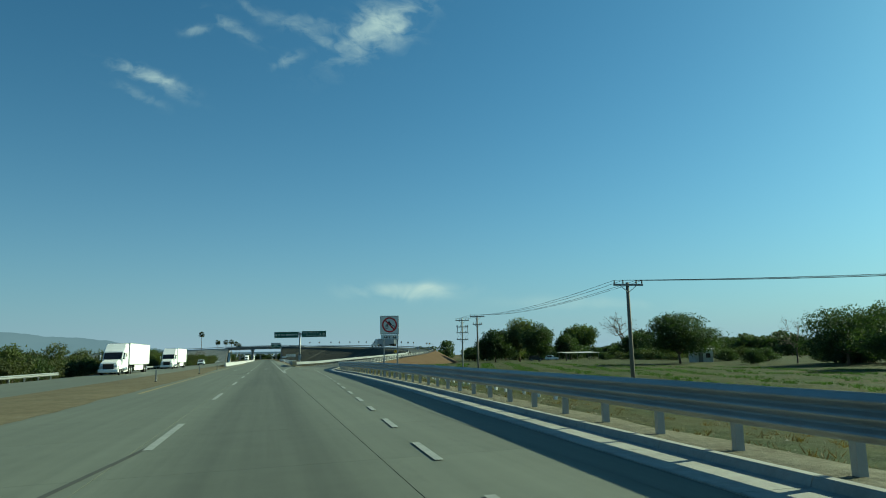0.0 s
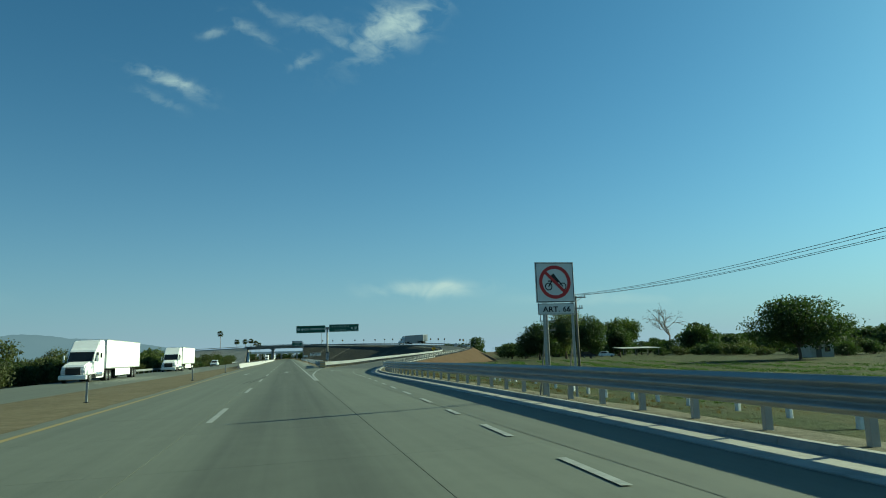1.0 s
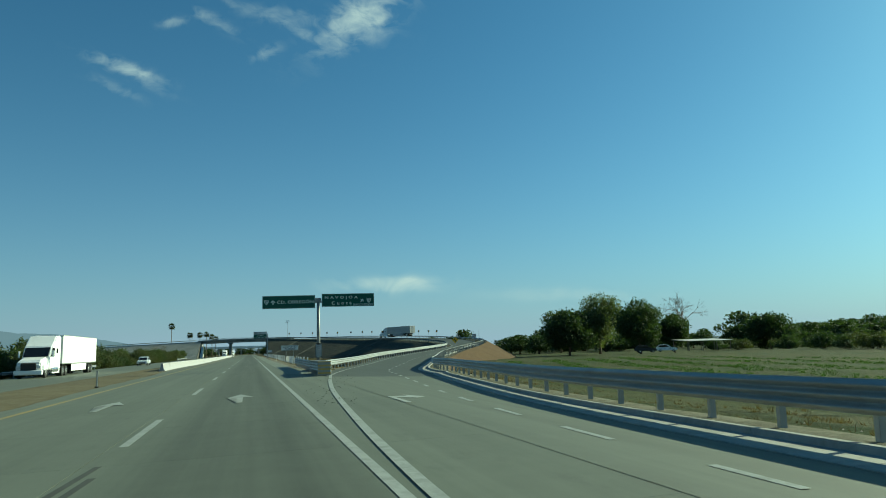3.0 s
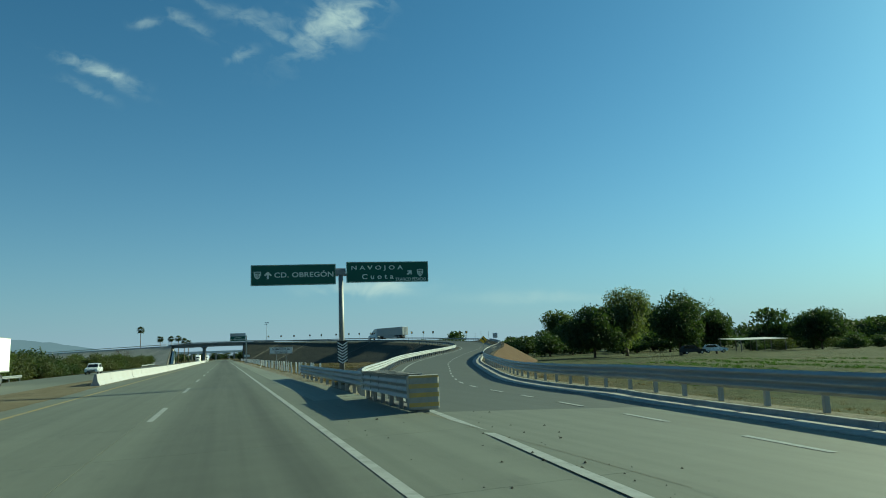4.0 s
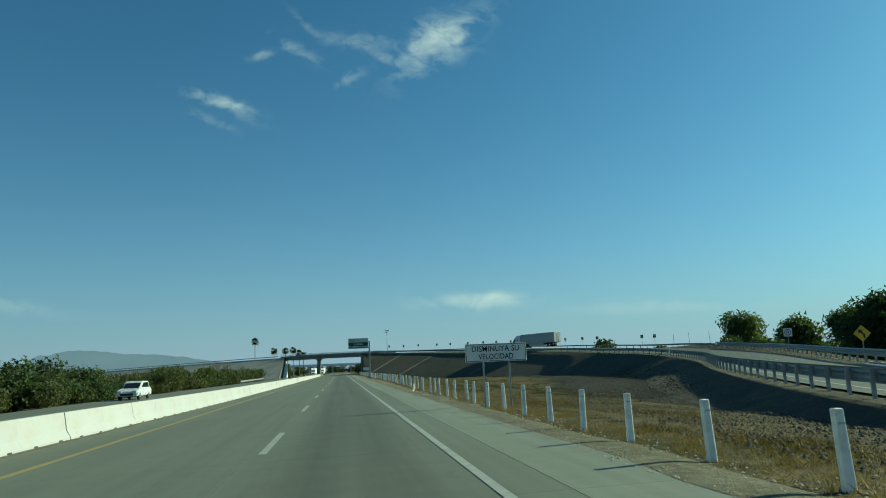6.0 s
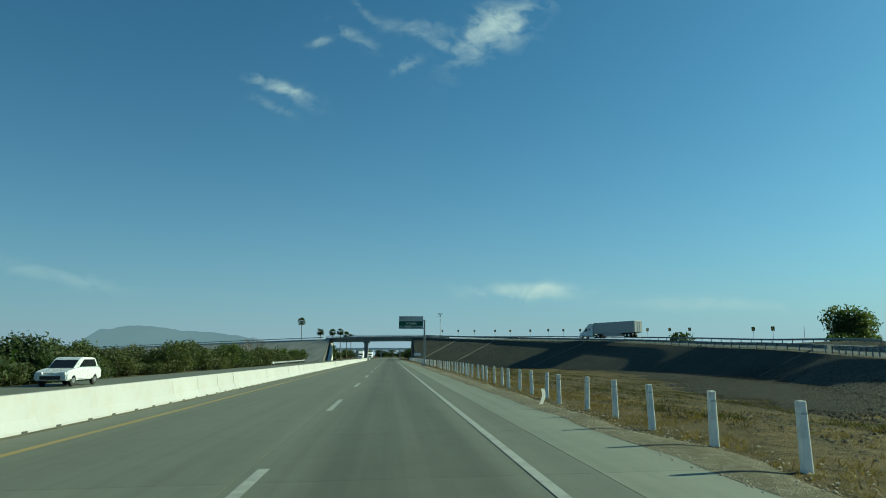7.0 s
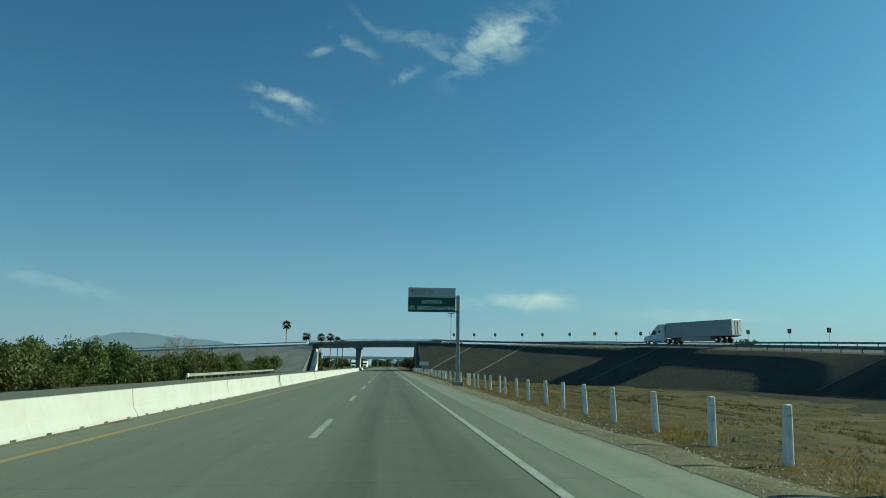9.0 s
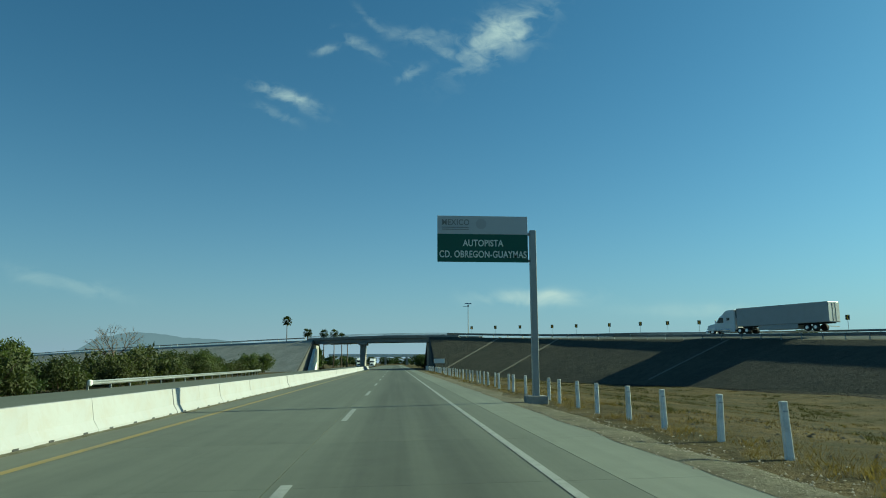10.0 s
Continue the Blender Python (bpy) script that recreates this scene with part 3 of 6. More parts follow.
def slope_line(crest, ratio, sign, bottom):
    drop = np.maximum(crest[:, 2] - bottom, 0.05)
    wob = np.array([noise.noise((p[0] * 0.06, p[1] * 0.06, 7.7)) for p in crest])
    return beside(crest, sign * drop * (ratio + 0.12 * wob), -drop)


def foot_level(line):
    return np.interp(line[:, 1], [175, 235], [-1.10, -1.80])


def left_ratio(line):
    """Run of the steep upper face for each metre of fall."""
    return np.interp(line[:, 1], [150, 175, 200, 228, 250, 284, 312], [2.3, 3.0, 3.0, 2.3, 1.95, 1.95, 2.65])


def left_profile(line):
    """The face towards the highway: run out and fall of its knee and of its foot; a flat rubble apron lies between them."""
    fall = line[:, 2] - foot_level(line)
    knee = fall * np.interp(line[:, 1], [150, 175, 235, 290, 338], [0.60, 0.74, 0.80, 0.90, 0.97])
    foot = fall * np.interp(line[:, 1], [150, 185, 203, 225, 255, 290, 338], [2.6, 5.4, 7.4, 6.4, 4.4, 3.2, 2.5])
    return left_ratio(line) * knee, knee, np.maximum(foot, left_ratio(line) * knee + 0.5), fall


def embankment(name, keep, label):
    """Left slope, top and right slope; the right one is fresh brown soil at the ramp's foot."""
    whole = tagged(new(name), label, "embankment", kind="structure")
    cl, cr = crest_l[keep], crest_r[keep]
    low_r = cr[:, 2] + 1.4
    knee_out, knee, foot_out, fall = left_profile(cl)
    wob = np.array([0.35 * noise.noise((p[0] * 0.07, p[1] * 0.07, 7.7)) for p in cl])
    left = [beside(cl, -foot_out - 2.0 + 2.0 * wob, -fall - 0.5), beside(cl, -foot_out + wob, -fall), beside(cl, -(0.5 * foot_out + 0.5 * knee_out) + wob, -(0.4 * fall + 0.6 * knee) + 0.12 * wob), beside(cl, -knee_out + 0.5 * wob, -knee), beside(cl, -0.66 * knee_out, -0.66 * knee + 0.06 * wob), beside(cl, -0.33 * knee_out, -0.33 * knee - 0.06 * wob), cl]
    right = [cr, beside(cr, 0.5 * 1.8 * low_r, -0.5 * low_r), slope_line(cr, 1.8, 1, -1.4)]
    west = name == "embankment_west"
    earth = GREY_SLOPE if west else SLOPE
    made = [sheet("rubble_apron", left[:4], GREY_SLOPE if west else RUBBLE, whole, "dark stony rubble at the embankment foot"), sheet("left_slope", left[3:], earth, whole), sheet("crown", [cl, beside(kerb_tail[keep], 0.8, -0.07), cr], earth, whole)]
    cut = 1 if west else int(np.sum(cr[:, 1] < 258))
    made.append(sheet("right_slope", [line[:cut + 1] for line in right], FRESH_SOIL, whole, "bare brown soil slope"))
    made.append(sheet("right_slope", [line[cut:] for line in right], earth, whole))
    for ob in made:
        bm = bmesh.new()
        bm.from_mesh(ob.data)
        bmesh.ops.bisect_plane(bm, geom=[*bm.verts, *bm.edges, *bm.faces], plane_co=(WEST_END if west else EAST_END, 0, 0), plane_no=(-1 if west else 1, 0, 0), clear_inner=True)
        bm.to_mesh(ob.data)
        bm.free()


before, after = tail[:, 1] < 434, tail[:, 1] > 404
embankment("embankment_east", before, "dark earth embankment carrying the exit ramp")
embankment("embankment_west", after, "grey stone-faced embankment beyond the bridge")

# ---- paving ----
road = tagged(new("road"), "worn pale concrete highway carriageway with dark wheel tracks", "road", kind="structure")
NEAR_STRIPS = [(-8.7, -1.95), (-1.95, 1.85), (1.85, 4.3)]
STRIPS = [(-8.7, -1.95, CONCRETE), (-1.95, 1.85, CONCRETE), (1.85, 2.63, CONCRETE), (2.63, 4.3, SHOULDER)]


def road_bed():
    bm = bmesh.new()
    for (x0, x1, y0, y1) in ((-9.0, 4.3, -60, 700),):
        v = [bm.verts.new((x, y, cross(x) - 0.02)) for x, y in ((x0, y0), (x1, y0), (x1, y1), (x0, y1))]
        w = [bm.verts.new((x, y, cross(x) - 0.30)) for x, y in ((x0, y0), (x1, y0), (x1, y1), (x0, y1))]
        bm.faces.new(v)
        for i in range(4):
            bm.faces.new((v[i], w[i], w[(i + 1) % 4], v[(i + 1) % 4]))
    part("joint_bed", bm, JOINT, road)


road_bed()


def slab_mesh(x0, x1, length, material):
    bm = bmesh.new()
    g = 0.006
    a, b = x0 + g, x1 - g
    h = length / 2 - 0.003
    top = [bm.verts.new((x, y, cross(x))) for x, y in ((a, -h), (b, -h), (b, h), (a, h))]
    low = [bm.verts.new((v.co.x, v.co.y, v.co.z - 0.018)) for v in top]
    bm.faces.new(top)
    for i in range(4):
        bm.faces.new((top[i], low[i], low[(i + 1) % 4], top[(i + 1) % 4]))
    return to_mesh("slab", bm, material)


SLAB = 5.0
NEAR_SLABS = 28


def lay(mesh, name, y):
    ob = new(name, mesh)
    ob.parent, ob.location = road, (0, y, 0)


for x0, x1 in NEAR_STRIPS:
    mesh = slab_mesh(x0, x1, SLAB, CONCRETE)
    for k in range(NEAR_SLABS):
        lay(mesh, "slab", -20 + SLAB * (k + 0.5))
    lay(slab_mesh(x0, x1, 40.0, CONCRETE), "far_pavement", -40)
for x0, x1, paving in STRIPS:
    mesh = slab_mesh(x0, x1, SLAB, paving)
    for k in range(NEAR_SLABS, 72):
        lay(mesh, "slab", -20 + SLAB * (k + 0.5))
    lay(slab_mesh(x0, x1, 360.0, paving), "far_pavement", -20 + SLAB * 72 + 180.0)

# Exit lane and ramp pavement


def ramp_lines(lift):
    """Left and right edge of the exit paving, with as many points each."""
    left = RAMP_LEFT
    near = KERB_FRONT[KERB_FRONT[:, 1] < 119]
    first = left[left[:, 1] < 119]
    right_near = np.stack([np.interp(first[:, 1], near[:, 1], near[:, k]) for k in range(3)], 1)
    rest = left[left[:, 1] >= 119]
    return left + [0, 0, lift], np.vstack([right_near, beside(rest, exit_width(rest), exit_rise(rest))]) + [0, 0, lift]


edge_l, edge_r = ramp_lines(0.0)
ramp = tagged(sheet("exit_ramp", [(edge_l + (edge_r - edge_l) * f)[edge_l[:, 1] > 112.5] for f in (0, 0.33, 0.66, 1)], ASPHALT), "dark asphalt ramp curving up to the bridge", "ramp", kind="structure")

near_l, near_r = edge_l[edge_l[:, 1] < 114.2], edge_r[edge_l[:, 1] < 114.2]
tagged(sheet("exit_lane", [near_l + (near_r - near_l) * f + [0, 0, 0.004] for f in (0, 0.33, 0.66, 1)], RAMP_TOP), "pale concrete exit lane widening towards the ramp", "road", kind="structure")

# The carriageway of the other direction
OPP = spline([(-16.8, -80, -0.22), (-16.8, 60, -0.22), (-17.0, 150, -0.22), (-16.6, 260, -0.22), (-16.2, 420, -0.2), (-16, 700, -0.2)], 6.0)
tagged(sheet("opposite_road", [beside(OPP, d) for d in (-4.6, -1.5, 1.5, 4.6)], RAMP_TOP), "grey carriageway of the opposite direction", "road", kind="structure")

# ---- markings ----
markings = tagged(new("road_markings"), "worn white and yellow painted road lines", "road marking", kind="structure")


def strip(name, path, width, material, lift=0.006):
    ob = sheet(name, [beside(path, -width / 2, lift), beside(path, width / 2, lift)], material, markings)
    return ob


def straight(x, y0, y1, step=4.0):
    n = max(2, int((y1 - y0) / step) + 1)
    ys = np.linspace(y0, y1, n)
    return np.stack([np.full(n, x), ys, np.full(n, cross(x))], 1)


yellow = spline([(-5.80, 36, cross(-5.8)), (-6.0, 70, cross(-6.0)), (-6.22, 92, cross(-6.22)), (-6.27, 130, cross(-6.27)), (-6.27, 690, cross(-6.27))], 4.0)
strip("yellow_line", yellow, 0.19, YELLOW)
strip("edge_line", straight(1.80, 68, 690), 0.15, PAINT)
bm = bmesh.new()
bm.faces.new([bm.verts.new((x, y, cross(x - 1.78) + 0.006)) for x, y in ((-0.08, 0), (0.08, 0), (0.08, 4.9), (-0.08, 4.9))])
dash_mesh = to_mesh("lane_dash", bm, PAINT)
for k in range(-4, 43):
    ob = new("lane_dash", dash_mesh)
    ob.parent, ob.location = markings, (-1.74, 12.9 + 14.84 * k, 0)

gore_right = spline([(1.93, 68, 0.031), (1.98, 76, 0.032), (2.12, 82, 0.035), (2.48, 89, 0.04), (3.30, 100.5, 0.055), (4.75, 114, 0.02), (5.7, 121, -0.12), *[tuple(p) for p in beside(RAMP_LEFT, 1.0, exit_rise(RAMP_LEFT) / 7.5)[(RAMP_LEFT[:, 1] > 130) & (RAMP_LEFT[:, 1] < 405)][::5]]], 1.5)
gore_right[:, 2] = [lane_z(p[0], p[1]) + 0.004 if p[1] < 116 else p[2] for p in gore_right]
strip("gore_line", gore_right[gore_right[:, 1] < 400], 0.17, PAINT, 0.008)
right_dash_line = spline([(1.6, -25, 0.03), (2.15, -5, 0.035), (2.6, 10, 0.042), (3.2, 22, 0.05), (3.75, 34, 0.06), (4.25, 45, 0.068), (5.15, 69, 0.082), (5.75, 85, 0.092), (6.7, 96, 0.107), (8.4, 109.5, -0.10), *[tuple(p) for p in beside(edge_r, -2.5, -exit_rise(edge_r) / 3.0)[(edge_r[:, 1] > 118) & (edge_r[:, 1] < 400)][::6]]], 0.5)
right_dash_line[:, 2] = [lane_z(p[0], p[1]) + 0.008 if p[1] < 119 else p[2] for p in right_dash_line]
run = np.r_[0, np.cumsum(np.linalg.norm(np.diff(right_dash_line[:, :2], axis=0), axis=1))]
s = float(np.interp(9.3, right_dash_line[:, 1], run)) % 4.39
while s + 2.3 < run[-1]:
    piece = right_dash_line[(run >= s) & (run <= s + 2.35)]
    if len(piece) > 1:
        strip("ramp_dash", piece, 0.13, PAINT)
    s += 4.39


def arrow(x, y, outline, lift=0.014):
    """A painted lane arrow."""
    bm = bmesh.new()
    bm.faces.new([bm.verts.new((px, py, lane_z(x + px, y + py) + lift)) for px, py in outline])
    bmesh.ops.triangulate(bm, faces=bm.faces)
    ob = part("painted_arrow", bm, PAINT, markings)
    ob.location = (x, y, 0)


BENT = [(-0.1, 0), (0.1, 0), (0.1, 2.2), (0.75, 2.6), (0.75, 2.2), (1.2, 3.0), (0.6, 3.6), (0.65, 3.2), (-0.1, 2.6)]
AHEAD = [(-0.09, 0), (0.09, 0), (0.09, 2.6), (0.42, 2.5), (0.0, 4.2), (-0.42, 2.5), (-0.09, 2.6)]
DARK_STREAK = surface("rubber_and_joint_mark", (0.045, 0.048, 0.042), 0.8, grain=30, patch=1.5, vary=0.3, bump=0.0)
# First two are tyre skids; the last two trace a dark pavement joint.
for x0, y0, x1, y1 in ((-2.62, 70, -1.72, 85), (-2.30, 70, -1.60, 84), (-2.30, 8.6, -1.98, 11.5), (-2.0, 11.2, -1.72, 14)):
    strip("skid_mark", np.stack([np.linspace(x0, x1, 8), np.linspace(y0, y1, 8), cross(np.linspace(x0, x1, 8))], 1), 0.10, DARK_STREAK, 0.004)
arrow(4.35, 92, BENT)
arrow(0.0, 96, AHEAD)
arrow(-4.0, 96, AHEAD)

# ---- kerb with its drainage channel along the exit lane ----
kerb = tagged(new("kerb"), "concrete kerb with a drainage gutter along the exit lane", "kerb", kind="structure")
KERB_PROFILE = [(0.0, -0.25), (0.0, 0.02), (0.03, 0.03), (0.80, 0.035), (0.83, 0.12), (0.85, 0.14), (0.97, 0.14), (1.00, 0.12), (1.02, -0.25)]
kerb_path = even(np.vstack([KERB_FRONT[KERB_FRONT[:, 1] < 119], edge_r[edge_r[:, 1] >= 119]])[:170], 1.0)
pos = 0
while pos + 4 < len(kerb_path) and pos < 250:
    bm = bmesh.new()
    seg = kerb_path[pos:pos + 4].copy()
    seg[-1] = seg[-1] - (seg[-1] - seg[-2]) * 0.015
    sweep(bm, seg, KERB_PROFILE)
    part("kerb_stone", bm, KERB, kerb)
    pos += 3

near_kerb = kerb_path[kerb_path[:, 1] < 150]
wander = np.array([0.25 * noise.noise((3.0, p[1] * 0.4, 2.0)) for p in near_kerb])
tagged(sheet("ditch_verge", [beside(near_kerb, 1.01, 0.10), beside(near_kerb, 1.4, 0.10), beside(near_kerb, 2.1 + wander, 0.05), beside(near_kerb, 2.7 + 2.0 * wander, -0.25)], VERGE), "pale gravel and straw strip under the guard rail", "verge", kind="structure")

# ---- concrete barrier along the median ----
JERSEY = [(-0.30, 0), (-0.30, 0.08), (-0.17, 0.30), (-0.085, 0.80), (-0.07, 0.82), (0.07, 0.82), (0.085, 0.80), (0.17, 0.30), (0.30, 0.08), (0.30, 0)]


def barrier_segment(length):
    base = thing("barrier_segment", "whitewashed concrete median barrier section with drain notches", "road barrier", "median barrier sections")
    bm = bmesh.new()
    ring = []
    ys = [0, 0.012, length - 0.012, length]
    for y, k in zip(ys, (0.975, 1.0, 1.0, 0.975)):
        ring.append([bm.verts.new((u * k, y, z * (1 if k == 1 else 0.992))) for u, z in JERSEY])
    for a, b in zip(ring, ring[1:]):
        for i in range(len(JERSEY)):
            bm.faces.new((a[i], a[(i + 1) % len(JERSEY)], b[(i + 1) % len(JERSEY)], b[i]))
    bm.faces.new(ring[0][::-1])
    bm.faces.new(ring[-1])
    bmesh.ops.recalc_face_normals(bm, faces=bm.faces)
    part("barrier_body", bm, BARRIER, base)
    for y in (0.75, 2.35):
        bm = bmesh.new()
        box(bm, 0.268, y, 0.040, 0.09, 0.22, 0.06, 0.01)
        part("drain_notch", bm, UNDER, base, "dark drain opening")
    return base


first = barrier_segment(3.042)
count = 0
line = BARRIER_LINE
runb = np.r_[0, np.cumsum(np.linalg.norm(np.diff(line[:, :2], axis=0), axis=1))]
at = 0.0
while at + 3.05 < runb[-1]:
    p = np.array([np.interp(at, runb, line[:, k]) for k in range(3)])
    q = np.array([np.interp(at + 3.05, runb, line[:, k]) for k in range(3)])
    rnd = random.Random(int(at * 10))
    turn = math.degrees(math.atan2(-(q[0] - p[0]), q[1] - p[1])) + rnd.uniform(-0.25, 0.25)
    m = pose(p[0] + rnd.uniform(-0.015, 0.015), p[1], p[2], 0, 0, turn)
    if at == 0.0:
        first.matrix_basis = m
    else:
        copy_thing(first, m)
    at += 3.05

foot = BARRIER_LINE
edge = np.array([0.46 + 0.16 * noise.noise((1.0, p[1] * 0.5, 8.0)) + 0.08 * noise.noise((4.0, p[1] * 2.1, 8.0)) for p in foot])
tagged(sheet("barrier_foot_dirt", [foot + [0.20, 0, 0.03], foot + [0.34, 0, 0.025], np.stack([foot[:, 0] + edge, foot[:, 1], cross(foot[:, 0] + edge) + 0.005], 1)], VERGE), "thin drift of sandy dirt along the barrier foot", "verge", kind="structure")

# ---- guard rails ----
def beam_outline(folds, height, depth=0.08, thick=0.008):
    """The pressed profile of a guard rail beam, as a closed thin outline (right, up)."""
    pts = []
    n = folds * 8
    for i in range(n + 1):
        f = i / n
        pts.append((-depth * 0.5 * (1 - math.cos(2 * math.pi * folds * f)), f * height))
    back = [(u + thick, z) for u, z in reversed(pts)]
    return pts + back


def guard_rail(name, path, folds, height, top, label, posts=2.0, side=1, down=-0.5):
    """A steel rail along a path: overlapping beam sections, C-posts and spacer blocks behind them."""
    rail = thing(name, label, "guard rail")
    path = even(path, 0.5)
    outline = [(side * u, z + top - height) for u, z in beam_outline(folds, height)]
    step = 8
    for i in range(0, len(path) - 1, step):
        seg = path[i:i + step + 1].copy()
        if len(seg) < 2:
            continue
        seg = seg[::2] if len(seg) > 4 else seg
        bm = bmesh.new()
        sweep(bm, seg, [(u, z + (0.002 if (i // step) % 2 else 0)) for u, z in outline])
        part("beam", bm, STEEL, rail, smooth=False)
    bm = bmesh.new()
    for x, y, sx, sy in ((0, -0.045, 0.12, 0.008), (-0.056, 0, 0.008, 0.09), (0.056, 0, 0.008, 0.09)):
        box(bm, x, y, (top - 0.02 + down) / 2, sx, sy, top - 0.02 - down)
    post_mesh = to_mesh("post", bm, STEEL)
    bm = bmesh.new()
    box(bm, 0, 0, top - height * 0.5, 0.10, 0.12, height * 0.7, 0.008)
    block_mesh = to_mesh("spacer_block", bm, STEEL_DARK)
    n = normals(path)
    every = int(round(posts / 0.5))
    for i in range(0, len(path), every):
        yaw = math.degrees(math.atan2(n[i][1], n[i][0]))
        p = path[i] + n[i] * side * 0.17
        ob = new("post", post_mesh)
        ob.parent, ob.matrix_basis = rail, pose(*p, 0, 0, yaw)
        p = path[i] + n[i] * side * 0.06
        ob = new("spacer_block", block_mesh)
        ob.parent, ob.matrix_basis = rail, pose(*p, 0, 0, yaw)
    return rail


rail_off = np.interp(KERB_FRONT[:, 1], [40, 68, 80, 94, 111, 119], [1.25, 1.25, 1.28, 1.35, 1.35, 1.3])
rail_path = even(np.vstack([beside(KERB_FRONT, rail_off)[KERB_FRONT[:, 1] < 116], beside(edge_r, 1.25)[edge_r[:, 1] >= 119]]), 2.0)
guard_rail("guard_rail", rail_path[rail_path[:, 1] < 250], 3, 0.50, 0.97, "galvanised three-fold steel guard rail beside the exit lane", down=-0.9)
guard_rail("guard_rail", rail_path[(rail_path[:, 1] >= 250) & (rail_path[:, 1] < 408)], 2, 0.31, 0.78, "galvanised steel guard rail on the outside of the ramp", posts=4.0)
ramp_rail = beside(RAMP_LEFT, -0.25, 0.0)
guard_rail("guard_rail", ramp_rail[(RAMP_LEFT[:, 1] > 120.5) & (RAMP_LEFT[:, 1] < 244)], 3, 0.50, 0.90, "galvanised steel guard rail on the inside of the ramp", side=-1, down=-0.6)
guard_rail("guard_rail", ramp_rail[(RAMP_LEFT[:, 1] >= 244) & (RAMP_LEFT[:, 1] < 409)], 3, 0.46, 0.92, "galvanised steel guard rail high on the embankment", side=-1, posts=4.0)
guard_rail("guard_rail", ramp_rail[(RAMP_LEFT[:, 1] > 443) & (RAMP_LEFT[:, 1] < 600)], 2, 0.31, 0.78, "galvanised steel guard rail on the far approach", side=-1, posts=4.0)
gore_rail = spline([(4.14, 119, -0.02), (4.36, 125, -0.06), (4.46, 131, -0.06), (4.46, 141.6, -0.04)], 1.0)
guard_rail("guard_rail", gore_rail, 3, 0.50, 0.90, "galvanised three-fold steel guard rail between highway and ramp", side=1, down=-0.5)
for y0, y1 in ((-40, 82), (111, 145), (146, 186)):
    guard_rail("guard_rail", np.array([(-21.6, y, -0.30) for y in np.arange(y0, y1 + 0.1, 2.0)]), 2, 0.31, 0.72, "pale steel guard rail beside the opposite carriageway", side=-1, posts=4.0)
guard_rail("guard_rail", spline([(-20.4, 293, -0.30), (-21.4, 320, -0.30), (-22.4, 345, -0.30), (-24.5, 372, -0.30)], 2.0), 2, 0.31, 0.72, "pale steel guard rail where the opposite side road begins", side=-1, posts=4.0)
end_cap = thing("rail_end", "white rounded guard rail end piece", "guard rail", at=(-20.4, 292.9, -0.30))
bm = bmesh.new()
tube(bm, [(0, 0, 0.36), (0, 0, 0.44), (0, 0, 0.70), (0, 0, 0.76)], [0.10, 0.16, 0.16, 0.10], 12)
part("cap", bm, POST_WHITE, end_cap)
ys = np.arange(104.0, 142.1, 2.0)
right_x = np.interp(ys, RAMP_LEFT[:300, 1], RAMP_LEFT[:300, 0]) + 0.15
apron = [np.stack([4.25 + (right_x - 4.25) * f, ys, cross(4.25) + 0.002 + (np.interp(ys, RAMP_LEFT[:300, 1], RAMP_LEFT[:300, 2]) - 0.01 - cross(4.25)) * f], 1) for f in (0, 0.5, 1)]
tagged(sheet("gore_apron", apron, APRON), "dusty pale concrete apron under the rail at the gore", "pavement", kind="structure")
ys = np.arange(134.0, 460.1, 1.0)
ragged = np.array([0.16 * noise.noise((0.0, y * 0.45, 3.0)) + 0.10 * noise.noise((5.0, y * 1.9, 3.0)) for y in ys])
inner = 4.0 + np.interp(ys, [139, 160, 200, 300], [0.05, 0.10, -0.08, -0.05]) + ragged
width = 1.5 + 0.7 * np.array([noise.noise((9.0, y * 0.25, 1.0)) for y in ys])
verge = [np.stack([inner + width * f, ys, np.full(len(ys), cross(4.0) + 0.004 + 0.02 * math.sin(3.1 * f) - 0.15 * f**2 - 0.06 * (f == 1))], 1) for f in (0, 0.2, 0.4, 0.7, 1)]
tagged(sheet("gravel_verge", verge, VERGE), "sandy gravel strip along the shoulder edge", "verge", kind="structure")

ys = np.arange(-60.0, 172.1, 1.0)
ragged = np.array([0.20 * noise.noise((2.0, y * 0.30, 6.0)) + 0.10 * noise.noise((5.0, y * 1.3, 6.0)) for y in ys])
inner = -6.50 + ragged - np.interp(ys, [75, 110], [0, 0.95]) - np.interp(ys, [135, 150, 172], [0, 0.55, 0.75])
dirt = [np.stack([inner + (-12.4 - inner) * f, ys, cross(inner) + 0.006 - (0.095 - 0.0176) * f + 0.05 * np.sin(3.1 * f) * (f > 0)], 1) for f in (np.full(len(ys), g) for g in (0, 0.25, 0.5, 0.75, 1))]
tagged(sheet("median_verge", dirt, MEDIAN_DIRT), "pale dusty dirt strip between the two carriageways", "verge", kind="structure")

